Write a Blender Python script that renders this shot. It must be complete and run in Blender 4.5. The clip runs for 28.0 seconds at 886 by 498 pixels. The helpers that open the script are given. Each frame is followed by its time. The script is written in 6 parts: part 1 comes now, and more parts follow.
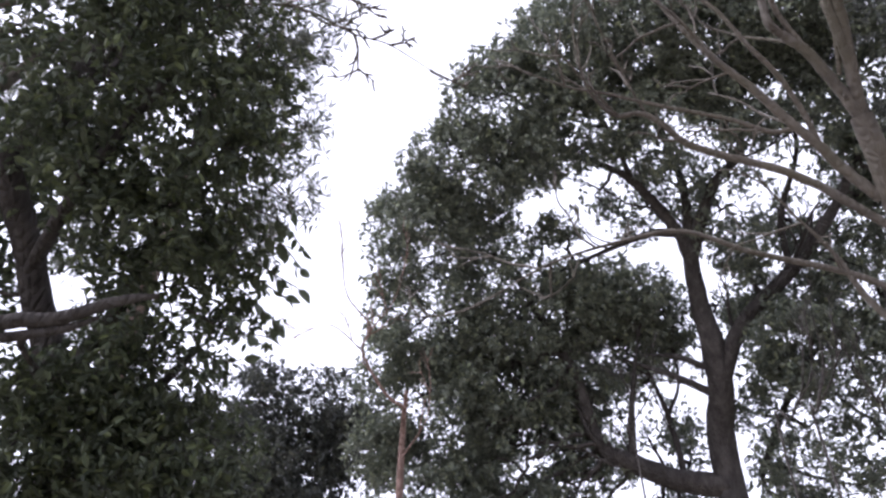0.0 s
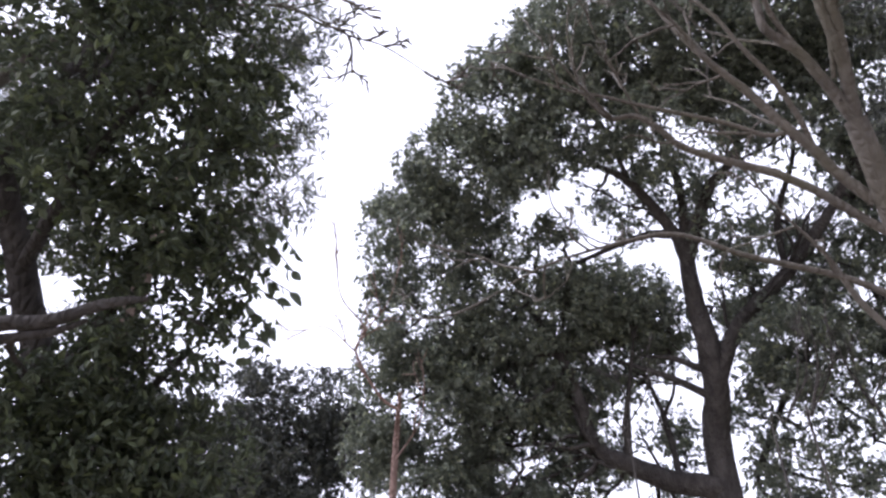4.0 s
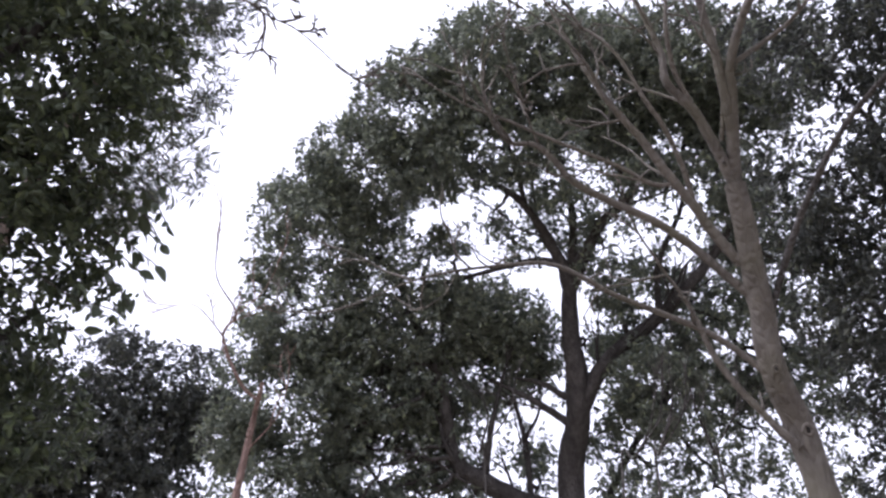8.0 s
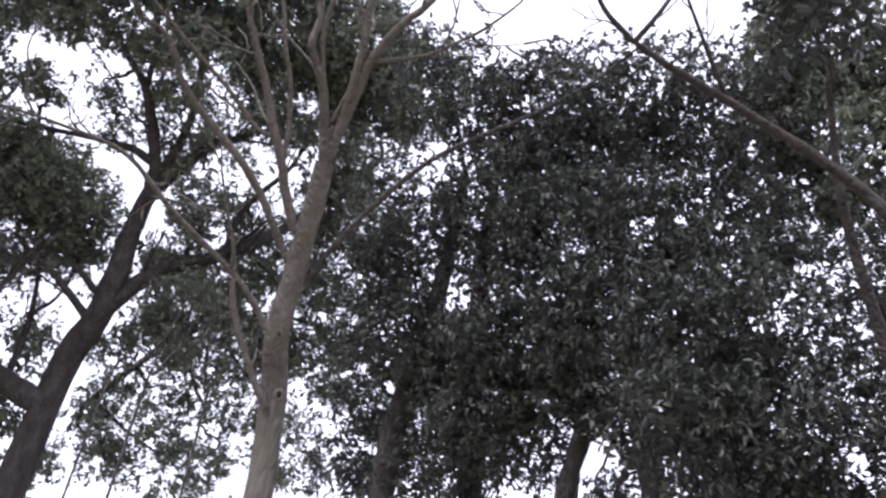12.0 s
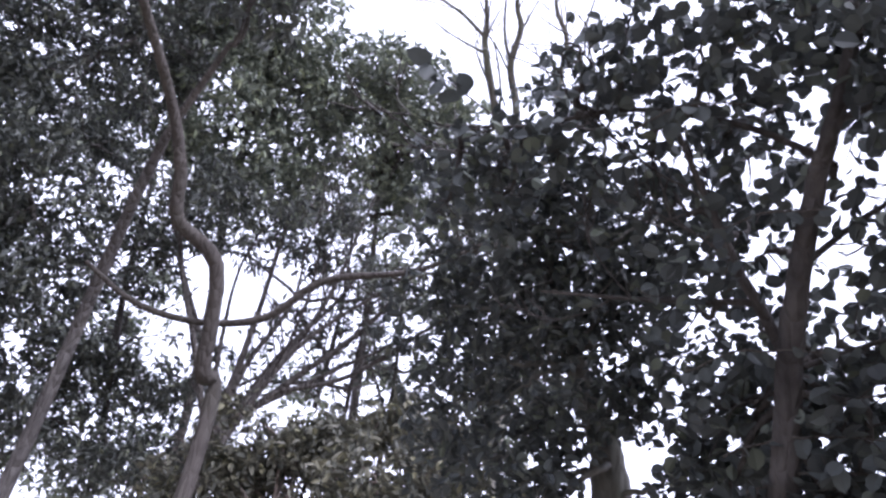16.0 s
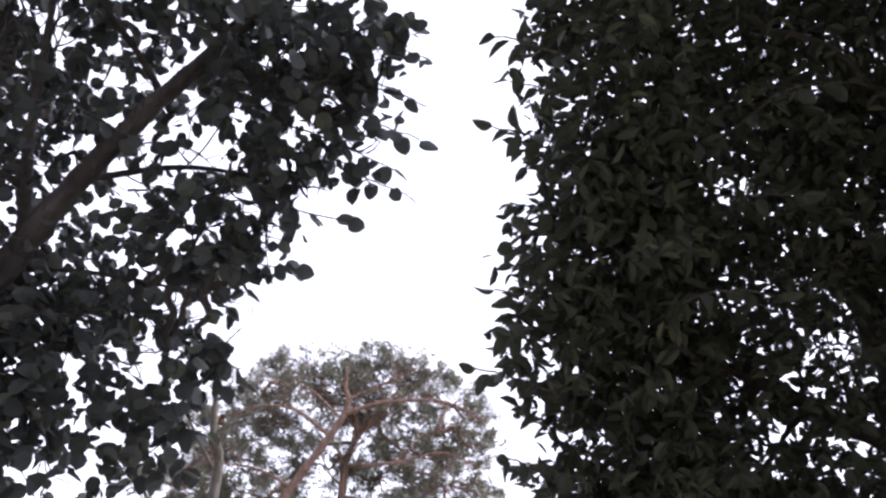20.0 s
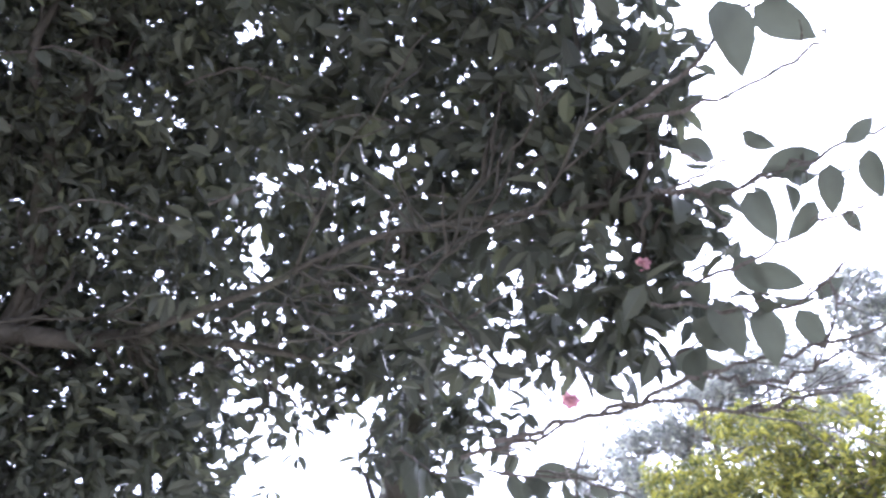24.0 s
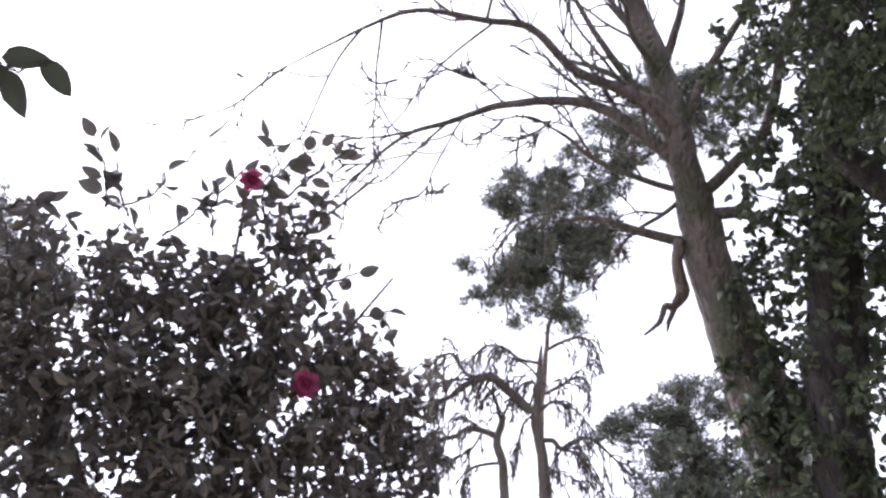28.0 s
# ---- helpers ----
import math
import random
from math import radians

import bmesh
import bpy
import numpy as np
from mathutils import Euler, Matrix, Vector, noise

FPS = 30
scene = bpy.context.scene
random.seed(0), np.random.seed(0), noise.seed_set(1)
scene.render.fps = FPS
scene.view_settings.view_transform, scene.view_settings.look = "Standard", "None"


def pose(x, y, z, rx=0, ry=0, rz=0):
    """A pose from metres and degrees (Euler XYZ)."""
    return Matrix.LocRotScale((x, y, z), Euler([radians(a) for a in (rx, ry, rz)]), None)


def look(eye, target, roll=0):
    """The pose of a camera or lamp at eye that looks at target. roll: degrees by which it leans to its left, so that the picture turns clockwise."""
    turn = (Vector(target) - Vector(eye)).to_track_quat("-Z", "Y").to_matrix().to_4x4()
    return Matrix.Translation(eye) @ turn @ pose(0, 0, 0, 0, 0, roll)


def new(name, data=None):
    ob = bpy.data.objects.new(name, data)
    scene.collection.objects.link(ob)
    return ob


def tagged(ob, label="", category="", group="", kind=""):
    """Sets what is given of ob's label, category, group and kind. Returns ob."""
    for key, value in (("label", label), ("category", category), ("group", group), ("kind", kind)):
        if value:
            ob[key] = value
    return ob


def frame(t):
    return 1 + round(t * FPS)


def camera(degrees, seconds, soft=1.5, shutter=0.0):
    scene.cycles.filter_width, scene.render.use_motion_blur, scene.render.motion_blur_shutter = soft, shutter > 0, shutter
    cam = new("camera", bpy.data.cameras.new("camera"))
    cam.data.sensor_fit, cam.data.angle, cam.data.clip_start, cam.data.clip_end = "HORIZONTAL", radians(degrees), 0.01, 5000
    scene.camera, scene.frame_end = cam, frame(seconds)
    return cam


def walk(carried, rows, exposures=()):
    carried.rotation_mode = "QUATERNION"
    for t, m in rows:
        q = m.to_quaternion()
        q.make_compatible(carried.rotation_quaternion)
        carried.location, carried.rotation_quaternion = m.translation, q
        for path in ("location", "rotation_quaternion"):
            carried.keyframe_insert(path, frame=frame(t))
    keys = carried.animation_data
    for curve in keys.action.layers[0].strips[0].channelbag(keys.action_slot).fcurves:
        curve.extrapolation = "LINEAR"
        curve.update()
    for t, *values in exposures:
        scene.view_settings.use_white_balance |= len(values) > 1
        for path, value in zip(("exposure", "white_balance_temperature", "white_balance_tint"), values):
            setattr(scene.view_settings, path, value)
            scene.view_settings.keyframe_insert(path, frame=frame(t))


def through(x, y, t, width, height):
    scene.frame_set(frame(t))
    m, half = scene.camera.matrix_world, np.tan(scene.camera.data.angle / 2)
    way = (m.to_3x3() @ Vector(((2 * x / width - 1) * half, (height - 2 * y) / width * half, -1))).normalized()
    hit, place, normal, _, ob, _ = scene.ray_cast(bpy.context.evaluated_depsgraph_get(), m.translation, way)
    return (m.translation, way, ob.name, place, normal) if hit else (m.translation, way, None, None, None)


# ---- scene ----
cam = camera(57.8, 28.0, 2.5, 0.15)
PATH = [
    (0, (0.021, 0.341, 1.525), (0.227, 1.811, 2.865), 0.21),
    (0.5, (0.024, 0.339, 1.529), (0.236, 1.797, 2.880), 0.12),
    (1, (0.027, 0.336, 1.532), (0.237, 1.794, 2.885), 0.09),
    (1.5, (0.029, 0.335, 1.533), (0.231, 1.797, 2.883), 0.30),
    (2, (0.034, 0.335, 1.537), (0.234, 1.797, 2.887), 0.36),
    (2.5, (0.038, 0.338, 1.539), (0.240, 1.800, 2.889), 0.22),
    (3, (0.043, 0.336, 1.540), (0.245, 1.798, 2.889), 0.27),
    (3.5, (0.046, 0.338, 1.544), (0.256, 1.804, 2.888), 0.22),
    (5.5, (0.068, 0.334, 1.560), (0.280, 1.807, 2.896), 0.32),
    (6, (0.071, 0.334, 1.563), (0.291, 1.805, 2.900), 0.71),
    (6.5, (0.079, 0.329, 1.568), (0.327, 1.795, 2.905), 1.64),
    (7, (0.105, 0.323, 1.576), (0.457, 1.763, 2.918), 1.80),
    (7.5, (0.120, 0.325, 1.580), (0.522, 1.748, 2.927), 1.70),
    (8, (0.134, 0.326, 1.582), (0.593, 1.731, 2.930), 2.37),
    (8.5, (0.155, 0.326, 1.580), (0.715, 1.696, 2.924), 2.20),
    (9, (0.174, 0.326, 1.578), (0.846, 1.652, 2.915), 2.41),
    (9.5, (0.194, 0.320, 1.575), (0.994, 1.580, 2.906), 3.14),
    (10, (0.222, 0.296, 1.572), (1.185, 1.431, 2.908), 2.64),
    (10.5, (0.242, 0.257, 1.555), (1.339, 1.273, 2.884), 2.98),
    (11, (0.249, 0.235, 1.544), (1.387, 1.231, 2.853), 3.81),
    (11.5, (0.265, 0.207, 1.537), (1.451, 1.165, 2.832), 3.72),
    (13.5, (0.321, 0.000, 1.523), (1.834, 0.287, 2.799), 6.19),
    (14, (0.335, -0.011, 1.522), (1.870, -0.017, 2.803), 5.04),
    (14.5, (0.338, -0.011, 1.516), (1.882, -0.179, 2.775), 3.72),
    (15, (0.328, -0.047, 1.528), (1.859, -0.356, 2.777), 4.55),
    (15.5, (0.292, -0.112, 1.567), (1.786, -0.594, 2.806), 7.83),
    (16, (0.262, -0.148, 1.584), (1.735, -0.752, 2.795), 8.69),
    (16.5, (0.238, -0.166, 1.588), (1.666, -0.871, 2.798), 7.86),
    (17, (0.215, -0.185, 1.591), (1.550, -1.010, 2.831), 7.98),
    (17.5, (0.186, -0.202, 1.584), (1.424, -1.153, 2.834), 7.94),
    (18, (0.155, -0.222, 1.583), (1.258, -1.319, 2.841), 7.38),
    (18.5, (0.123, -0.254, 1.583), (0.964, -1.553, 2.851), 7.26),
    (19, (0.132, -0.287, 1.571), (0.777, -1.698, 2.833), 6.61),
    (19.5, (0.149, -0.300, 1.563), (0.639, -1.774, 2.823), 7.35),
    (20, (0.151, -0.303, 1.557), (0.484, -1.816, 2.822), 6.44),
    (20.5, (0.145, -0.306, 1.547), (0.317, -1.852, 2.805), 5.31),
    (21, (0.125, -0.310, 1.540), (0.077, -1.880, 2.778), 5.40),
    (21.5, (0.077, -0.302, 1.533), (-0.180, -1.864, 2.754), 5.30),
    (23.5, (-0.217, -0.166, 1.506), (-1.350, -1.289, 2.713), 3.64),
    (24, (-0.315, -0.126, 1.525), (-1.554, -1.130, 2.733), 3.43),
    (24.5, (-0.373, -0.099, 1.536), (-1.830, -0.769, 2.731), 2.64),
    (25, (-0.362, -0.089, 1.529), (-1.925, -0.525, 2.699), 1.20),
    (25.5, (-0.346, -0.054, 1.531), (-1.956, -0.247, 2.702), 1.73),
    (26, (-0.342, -0.037, 1.533), (-1.962, -0.043, 2.706), 4.28),
    (26.5, (-0.327, -0.020, 1.537), (-1.939, 0.187, 2.703), 6.26),
    (27, (-0.306, 0.024, 1.534), (-1.881, 0.433, 2.697), 7.41),
    (27.5, (-0.276, 0.070, 1.549), (-1.761, 0.725, 2.718), 7.33),
    (28, (-0.254, 0.103, 1.545), (-1.648, 0.930, 2.718), 5.47),
]
EXPOSURES = [(0.0, 2.25, 5850, 21), (8.0, 2.15, 5850, 21), (10.0, 1.92, 5850, 21), (11.5, 2.17, 5850, 21), (14.0, 2.57, 5550, 24), (16.0, 2.70, 5550, 24), (17.5, 2.80, 5550, 24), (18.5, 2.52, 5700, 21), (20.0, 2.25, 5850, 21), (21.5, 2.25, 5800, 21), (23.5, 4.45, 5250, 22), (25.0, 4.10, 5350, 23), (26.0, 3.65, 5500, 23), (28.0, 2.42, 5850, 21)]
walk(cam, [(t, look(eye, target, roll)) for t, eye, target, roll in PATH], EXPOSURES)


SPOT = Vector((0.0, 0.0, 1.55))  # where the camera turns


def P(h, el, d):
    """A place seen from the turning spot: heading clockwise from +y, elevation (degrees), slant metres."""
    h, el = radians(h), radians(el)
    return SPOT + Vector((math.sin(h) * math.cos(el), math.cos(h) * math.cos(el), math.sin(el))) * d


# ---- world, sun, exposure ----
world = bpy.data.worlds.new("overcast_sky")
scene.world = world
world.use_nodes = True
wn = world.node_tree.nodes
wl = world.node_tree.links
sky = wn.new("ShaderNodeTexSky")
sky.sky_type, sky.sun_disc = "NISHITA", False
sky.sun_elevation, sky.sun_rotation = radians(48), radians(262)
sky.air_density, sky.dust_density, sky.ozone_density = 1.0, 4.0, 1.0
hsv = wn.new("ShaderNodeHueSaturation")
hsv.inputs["Saturation"].default_value = 0.12
wl.new(sky.outputs[0], hsv.inputs["Color"])
cloud = wn.new("ShaderNodeMix")  # an even layer of cloud before the clear sky
cloud.data_type = "RGBA"
cloud.inputs[0].default_value = 0.75
cloud.inputs[7].default_value = (7.0, 7.05, 7.5, 1)
wl.new(hsv.outputs[0], cloud.inputs[6])
wl.new(cloud.outputs[2], wn["Background"].inputs["Color"])
wn["Background"].inputs["Strength"].default_value = 0.06

sun = new("sun", bpy.data.lights.new("sun", "SUN"))
sun.data.energy, sun.data.angle, sun.data.color = 0.85, radians(30), (1.0, 0.96, 0.9)
sun.matrix_world = look(P(262, 48, 40), SPOT)


# ---- materials ----
def material(name):
    m = bpy.data.materials.new(name)
    m.use_nodes = True
    return m, m.node_tree.nodes, m.node_tree.links


def leaf_material(name, dark, light, rough=0.45, through=0.2, spec=0.4):
    """Leaves: colour by leaf, gloss on top, some light let through."""
    m, n, l = material(name)
    b = n["Principled BSDF"]
    geo = n.new("ShaderNodeNewGeometry")
    ramp = n.new("ShaderNodeValToRGB")
    ramp.color_ramp.elements[0].color = (*dark, 1)
    ramp.color_ramp.elements[1].color = (*light, 1)
    ramp.color_ramp.elements[0].position, ramp.color_ramp.elements[1].position = 0.1, 0.8
    young = ramp.color_ramp.elements.new(0.97)  # a few paler, yellower leaves
    young.color = (light[0] * 1.3, light[1] * 1.3, light[2] * 1.05, 1)
    l.new(geo.outputs["Random Per Island"], ramp.inputs[0])
    tex = n.new("ShaderNodeTexNoise")
    tex.inputs["Scale"].default_value = 1.3
    tex.inputs["Detail"].default_value = 3
    co = n.new("ShaderNodeTexCoord")
    l.new(co.outputs["Object"], tex.inputs["Vector"])
    mul = n.new("ShaderNodeMix")
    mul.data_type, mul.blend_type = "RGBA", "MULTIPLY"
    mul.inputs[0].default_value = 0.6
    l.new(ramp.outputs[0], mul.inputs[6])
    l.new(tex.outputs[0], mul.inputs[7])
    gain = n.new("ShaderNodeMix")
    gain.data_type, gain.blend_type = "RGBA", "MULTIPLY"
    gain.inputs[0].default_value = 1.0
    gain.inputs[7].default_value = (1.65, 1.65, 1.65, 1)
    l.new(mul.outputs[2], gain.inputs[6])
    l.new(gain.outputs[2], b.inputs["Base Color"])
    b.inputs["Roughness"].default_value = rough
    b.inputs["Specular IOR Level"].default_value = spec
    tr = n.new("ShaderNodeBsdfTranslucent")
    l.new(gain.outputs[2], tr.inputs[0])
    mix = n.new("ShaderNodeMixShader")
    mix.inputs[0].default_value = through
    l.new(b.outputs[0], mix.inputs[1])
    l.new(tr.outputs[0], mix.inputs[2])
    l.new(mix.outputs[0], n["Material Output"].inputs[0])
    return m


def bark_material(name, dark, light, moss=None, scale=6.0, rough=0.9, relief=0.6):
    m, n, l = material(name)
    b = n["Principled BSDF"]
    co = n.new("ShaderNodeTexCoord")
    mp = n.new("ShaderNodeMapping")
    mp.inputs["Scale"].default_value = (scale, scale, scale * 0.3)
    l.new(co.outputs["Object"], mp.inputs[0])
    t1 = n.new("ShaderNodeTexNoise")
    t1.inputs["Scale"].default_value, t1.inputs["Detail"].default_value, t1.inputs["Roughness"].default_value = 1.5, 8, 0.7
    l.new(mp.outputs[0], t1.inputs["Vector"])
    ramp = n.new("ShaderNodeValToRGB")
    ramp.color_ramp.elements[0].position, ramp.color_ramp.elements[1].position = 0.32, 0.68
    ramp.color_ramp.elements[0].color, ramp.color_ramp.elements[1].color = (*dark, 1), (*light, 1)
    l.new(t1.outputs[0], ramp.inputs[0])
    colour = ramp.outputs[0]
    if moss:
        t2 = n.new("ShaderNodeTexNoise")
        t2.inputs["Scale"].default_value, t2.inputs["Detail"].default_value = 2.2, 5
        l.new(co.outputs["Object"], t2.inputs["Vector"])
        r2 = n.new("ShaderNodeValToRGB")
        r2.color_ramp.elements[0].position, r2.color_ramp.elements[1].position = 0.5, 0.62
        l.new(t2.outputs[0], r2.inputs[0])
        mix = n.new("ShaderNodeMix")
        mix.data_type = "RGBA"
        l.new(r2.outputs[0], mix.inputs[0])
        l.new(colour, mix.inputs[6])
        mix.inputs[7].default_value = (*moss, 1)
        colour = mix.outputs[2]
    l.new(colour, b.inputs["Base Color"])
    b.inputs["Roughness"].default_value = rough
    b.inputs["Specular IOR Level"].default_value = 0.2
    bump = n.new("ShaderNodeBump")
    bump.inputs["Strength"].default_value, bump.inputs["Distance"].default_value = relief, 0.03
    crack = n.new("ShaderNodeTexVoronoi")  # ridges and furrows along the stem
    crack.feature = "DISTANCE_TO_EDGE"
    crack.inputs["Scale"].default_value = 3.5
    l.new(mp.outputs[0], crack.inputs["Vector"])
    soft = n.new("ShaderNodeMath")
    soft.operation, soft.use_clamp = "MULTIPLY", True
    soft.inputs[1].default_value = 3.0
    l.new(crack.outputs["Distance"], soft.inputs[0])
    add = n.new("ShaderNodeMath")
    add.inputs[1].default_value = 0.0
    l.new(t1.outputs[0], add.inputs[0])
    l.new(soft.outputs[0], add.inputs[1])
    l.new(add.outputs[0], bump.inputs["Height"])
    patch = n.new("ShaderNodeTexNoise")  # broad weathered patches
    patch.inputs["Scale"].default_value, patch.inputs["Detail"].default_value = 1.1, 4
    l.new(co.outputs["Object"], patch.inputs["Vector"])
    tone = n.new("ShaderNodeMapRange")
    tone.inputs["From Min"].default_value, tone.inputs["From Max"].default_value = 0.3, 0.7
    tone.inputs["To Min"].default_value, tone.inputs["To Max"].default_value = 0.78, 1.22
    l.new(patch.outputs[0], tone.inputs[0])
    wear = n.new("ShaderNodeMix")
    wear.data_type, wear.blend_type = "RGBA", "MULTIPLY"
    wear.inputs[0].default_value = 1.0
    l.new(colour, wear.inputs[6])
    l.new(tone.outputs[0], wear.inputs[7])
    l.new(wear.outputs[2], b.inputs["Base Color"])
    l.new(bump.outputs[0], b.inputs["Normal"])
    return m


# oak leaves brighter than their own tone: veiling glare put into the colour
LEAF_OAK = leaf_material("evergreen_oak_leaves", (0.0896, 0.102, 0.08), (0.152, 0.171, 0.13), 0.5, 0.2, 0.3)
LEAF_DARK = leaf_material("dark_evergreen_leaves", (0.03328, 0.03712, 0.03328), (0.064, 0.06912, 0.05888), 0.48, 0.15, 0.3)
LEAF_LEFT = leaf_material("glossy_evergreen_leaves", (0.042, 0.052, 0.034), (0.074, 0.09, 0.05), 0.5, 0.2, 0.3)
LEAF_ROUND = leaf_material("round_leaves", (0.0416, 0.0464, 0.0464), (0.0672, 0.0752, 0.0704), 0.6, 0.12, 0.2)
LEAF_CAMELLIA = leaf_material("camellia_leaves", (0.031, 0.035, 0.027), (0.055, 0.061, 0.043), 0.55, 0.2, 0.2)
LEAF_BUSH = leaf_material("camellia_bush_leaves", (0.08, 0.08, 0.0736), (0.144, 0.131, 0.12), 0.45, 0.14, 0.3)
LEAF_YELLOW = leaf_material("yellow_green_leaves", (0.048, 0.0592, 0.0176), (0.195, 0.187, 0.032), 0.5, 0.35)
# grey-green leaves painted paler, with glare and haze put into the colour
LEAF_HAZED = leaf_material("haze_paled_leaves", (0.112, 0.122, 0.109), (0.24, 0.248, 0.224), 0.5, 0.25)
NEEDLE = leaf_material("pine_needles", (0.072, 0.084, 0.072), (0.144, 0.156, 0.12), 0.6, 0.1)
NEEDLE_BROWN = leaf_material("brownish_pine_needles", (0.112, 0.122, 0.096), (0.24, 0.229, 0.179), 0.6, 0.2)
LEAF_OLIVE = leaf_material("olive_shrub_leaves", (0.0512, 0.0528, 0.0416), (0.106, 0.102, 0.0752), 0.55, 0.2, 0.3)
LEAF_IVY = leaf_material("ivy_leaves", (0.048, 0.0608, 0.0416), (0.0928, 0.109, 0.0672), 0.5, 0.14, 0.3)
PETAL = leaf_material("pink_petals", (0.208, 0.0352, 0.088), (0.304, 0.0608, 0.136), 0.6, 0.3, 0.2)
PETAL_PALE = leaf_material("pale_pink_petals", (0.352, 0.176, 0.216), (0.48, 0.272, 0.304), 0.6, 0.3, 0.2)
BARK_DARK = bark_material("dark_bark", (0.0288, 0.0256, 0.024), (0.088, 0.08, 0.0736))
BARK_GREY = bark_material("pale_grey_bark", (0.0814, 0.0722, 0.0629), (0.163, 0.146, 0.126), (0.102, 0.0925, 0.0722), relief=0.35)
BARK_PALE = bark_material("pale_lichened_bark", (0.09, 0.086, 0.076), (0.18, 0.172, 0.152), (0.125, 0.128, 0.1), relief=0.35)
BARK_BROWN = bark_material("brown_bark", (0.08, 0.064, 0.0544), (0.208, 0.168, 0.144))
BARK_RED = bark_material("reddish_pine_bark", (0.128, 0.0832, 0.0656), (0.32, 0.211, 0.168), None, 9.0)
BARK_MOSS = bark_material("mossy_bark", (0.076, 0.066, 0.059), (0.205, 0.178, 0.155), (0.088, 0.088, 0.063))
BARK_SAPLING = bark_material("reddish_sapling_bark", (0.144, 0.096, 0.08), (0.304, 0.208, 0.176), None, 14.0)
BARK_CROOKED = bark_material("pale_brown_bark", (0.0352, 0.0304, 0.0272), (0.0672, 0.0592, 0.0528), (0.048, 0.0432, 0.0368), relief=0.4)
BARK_CAMELLIA = bark_material("dull_camellia_bark", (0.025, 0.024, 0.019), (0.06, 0.055, 0.045), (0.038, 0.039, 0.027), relief=0.4)
TWIG = bark_material("twig_bark", (0.056, 0.0496, 0.0432), (0.12, 0.107, 0.0928), None, 20.0)
# ground paler than a woodland floor, to bounce fill light onto leaf undersides
GROUND = bark_material("pale_fill_ground", (0.2, 0.17, 0.135), (0.42, 0.37, 0.31), (0.28, 0.265, 0.2), 3.0)


# ---- mesh helpers ----
def thing(name, label, category, at, group="", kind=""):
    ob = new(name)
    ob.location = at
    return tagged(ob, label, category, group, kind)


def raw(name, verts, faces, mat, parent=None, label="", kind="", smooth=True):
    """One mesh object from arrays of corners and of equal-sided faces, in world places."""
    verts = np.asarray(verts, np.float32)
    if parent is not None:
        verts = verts - np.array(parent.matrix_basis.translation if parent.parent is None else parent.parent.matrix_basis.translation, np.float32)
    faces = np.asarray(faces, np.int32)
    me = bpy.data.meshes.new(name)
    k = faces.shape[1]
    me.vertices.add(len(verts))
    me.vertices.foreach_set("co", verts.ravel())
    me.loops.add(faces.size)
    me.loops.foreach_set("vertex_index", faces.ravel())
    me.polygons.add(len(faces))
    me.polygons.foreach_set("loop_start", np.arange(0, faces.size, k, dtype=np.int32))
    me.polygons.foreach_set("use_smooth", np.full(len(faces), smooth))
    me.update(calc_edges=True)
    me.materials.append(mat)
    ob = new(name, me)
    ob.parent = parent
    return tagged(ob, label, kind=kind)


def spline(points, per=6):
    """A smooth line through points (Catmull-Rom)."""
    p = np.array([tuple(q) for q in points], float)
    if len(p) < 3:
        return np.array([p[0] + (p[-1] - p[0]) * s for s in np.linspace(0, 1, per + 1)])
    q = np.vstack([2 * p[0] - p[1], p, 2 * p[-1] - p[-2]])
    out = []
    for i in range(1, len(q) - 2):
        for s in np.linspace(0, 1, per, endpoint=False):
            a, b, c, d = q[i - 1], q[i], q[i + 1], q[i + 2]
            out.append(0.5 * (2 * b + (c - a) * s + (2 * a - 5 * b + 4 * c - d) * s * s + (3 * b - a - 3 * c + d) * s**3))
    return np.array(out + [q[-2]])


def tube(line, radii, sides=7, rough=0.0, rng=None):
    """Corners and quads of a tapered tube along a line."""
    line = np.asarray(line, float)
    n = len(line)
    radii = np.interp(np.linspace(0, 1, n), np.linspace(0, 1, len(radii)), radii)
    tan = np.gradient(line, axis=0)
    tan /= np.linalg.norm(tan, axis=1)[:, None] + 1e-9
    side = np.cross(tan, (0.31, 0.17, 0.94) if abs(tan[0] @ (0.31, 0.17, 0.94)) < 0.9 else (1.0, 0.0, 0.0))
    side /= np.linalg.norm(side, axis=1)[:, None] + 1e-9
    up = np.cross(tan, side)
    a = np.linspace(0, 2 * np.pi, sides, endpoint=False)
    ring = np.cos(a)[None, :, None] * side[:, None] + np.sin(a)[None, :, None] * up[:, None]
    r = radii[:, None, None] * np.ones((n, sides, 1))
    if rough and rng is not None:
        r = r * (1 + rough * rng.uniform(-1, 1, (n, sides, 1)))
    v = (line[:, None] + ring * r).reshape(-1, 3)
    i, j = np.meshgrid(np.arange(n - 1), np.arange(sides), indexing="ij")
    k = (j + 1) % sides
    f = np.stack([i * sides + j, i * sides + k, (i + 1) * sides + k, (i + 1) * sides + j], -1).reshape(-1, 4)
    return v, f


def joined(pieces):
    """Several (corners, faces) as one."""
    vs, fs, o = [], [], 0
    for v, f in pieces:
        vs.append(v)
        fs.append(f + o)
        o += len(v)
    return np.vstack(vs), np.vstack(fs)


def unit(a):
    return a / (np.linalg.norm(a, axis=-1, keepdims=True) + 1e-9)


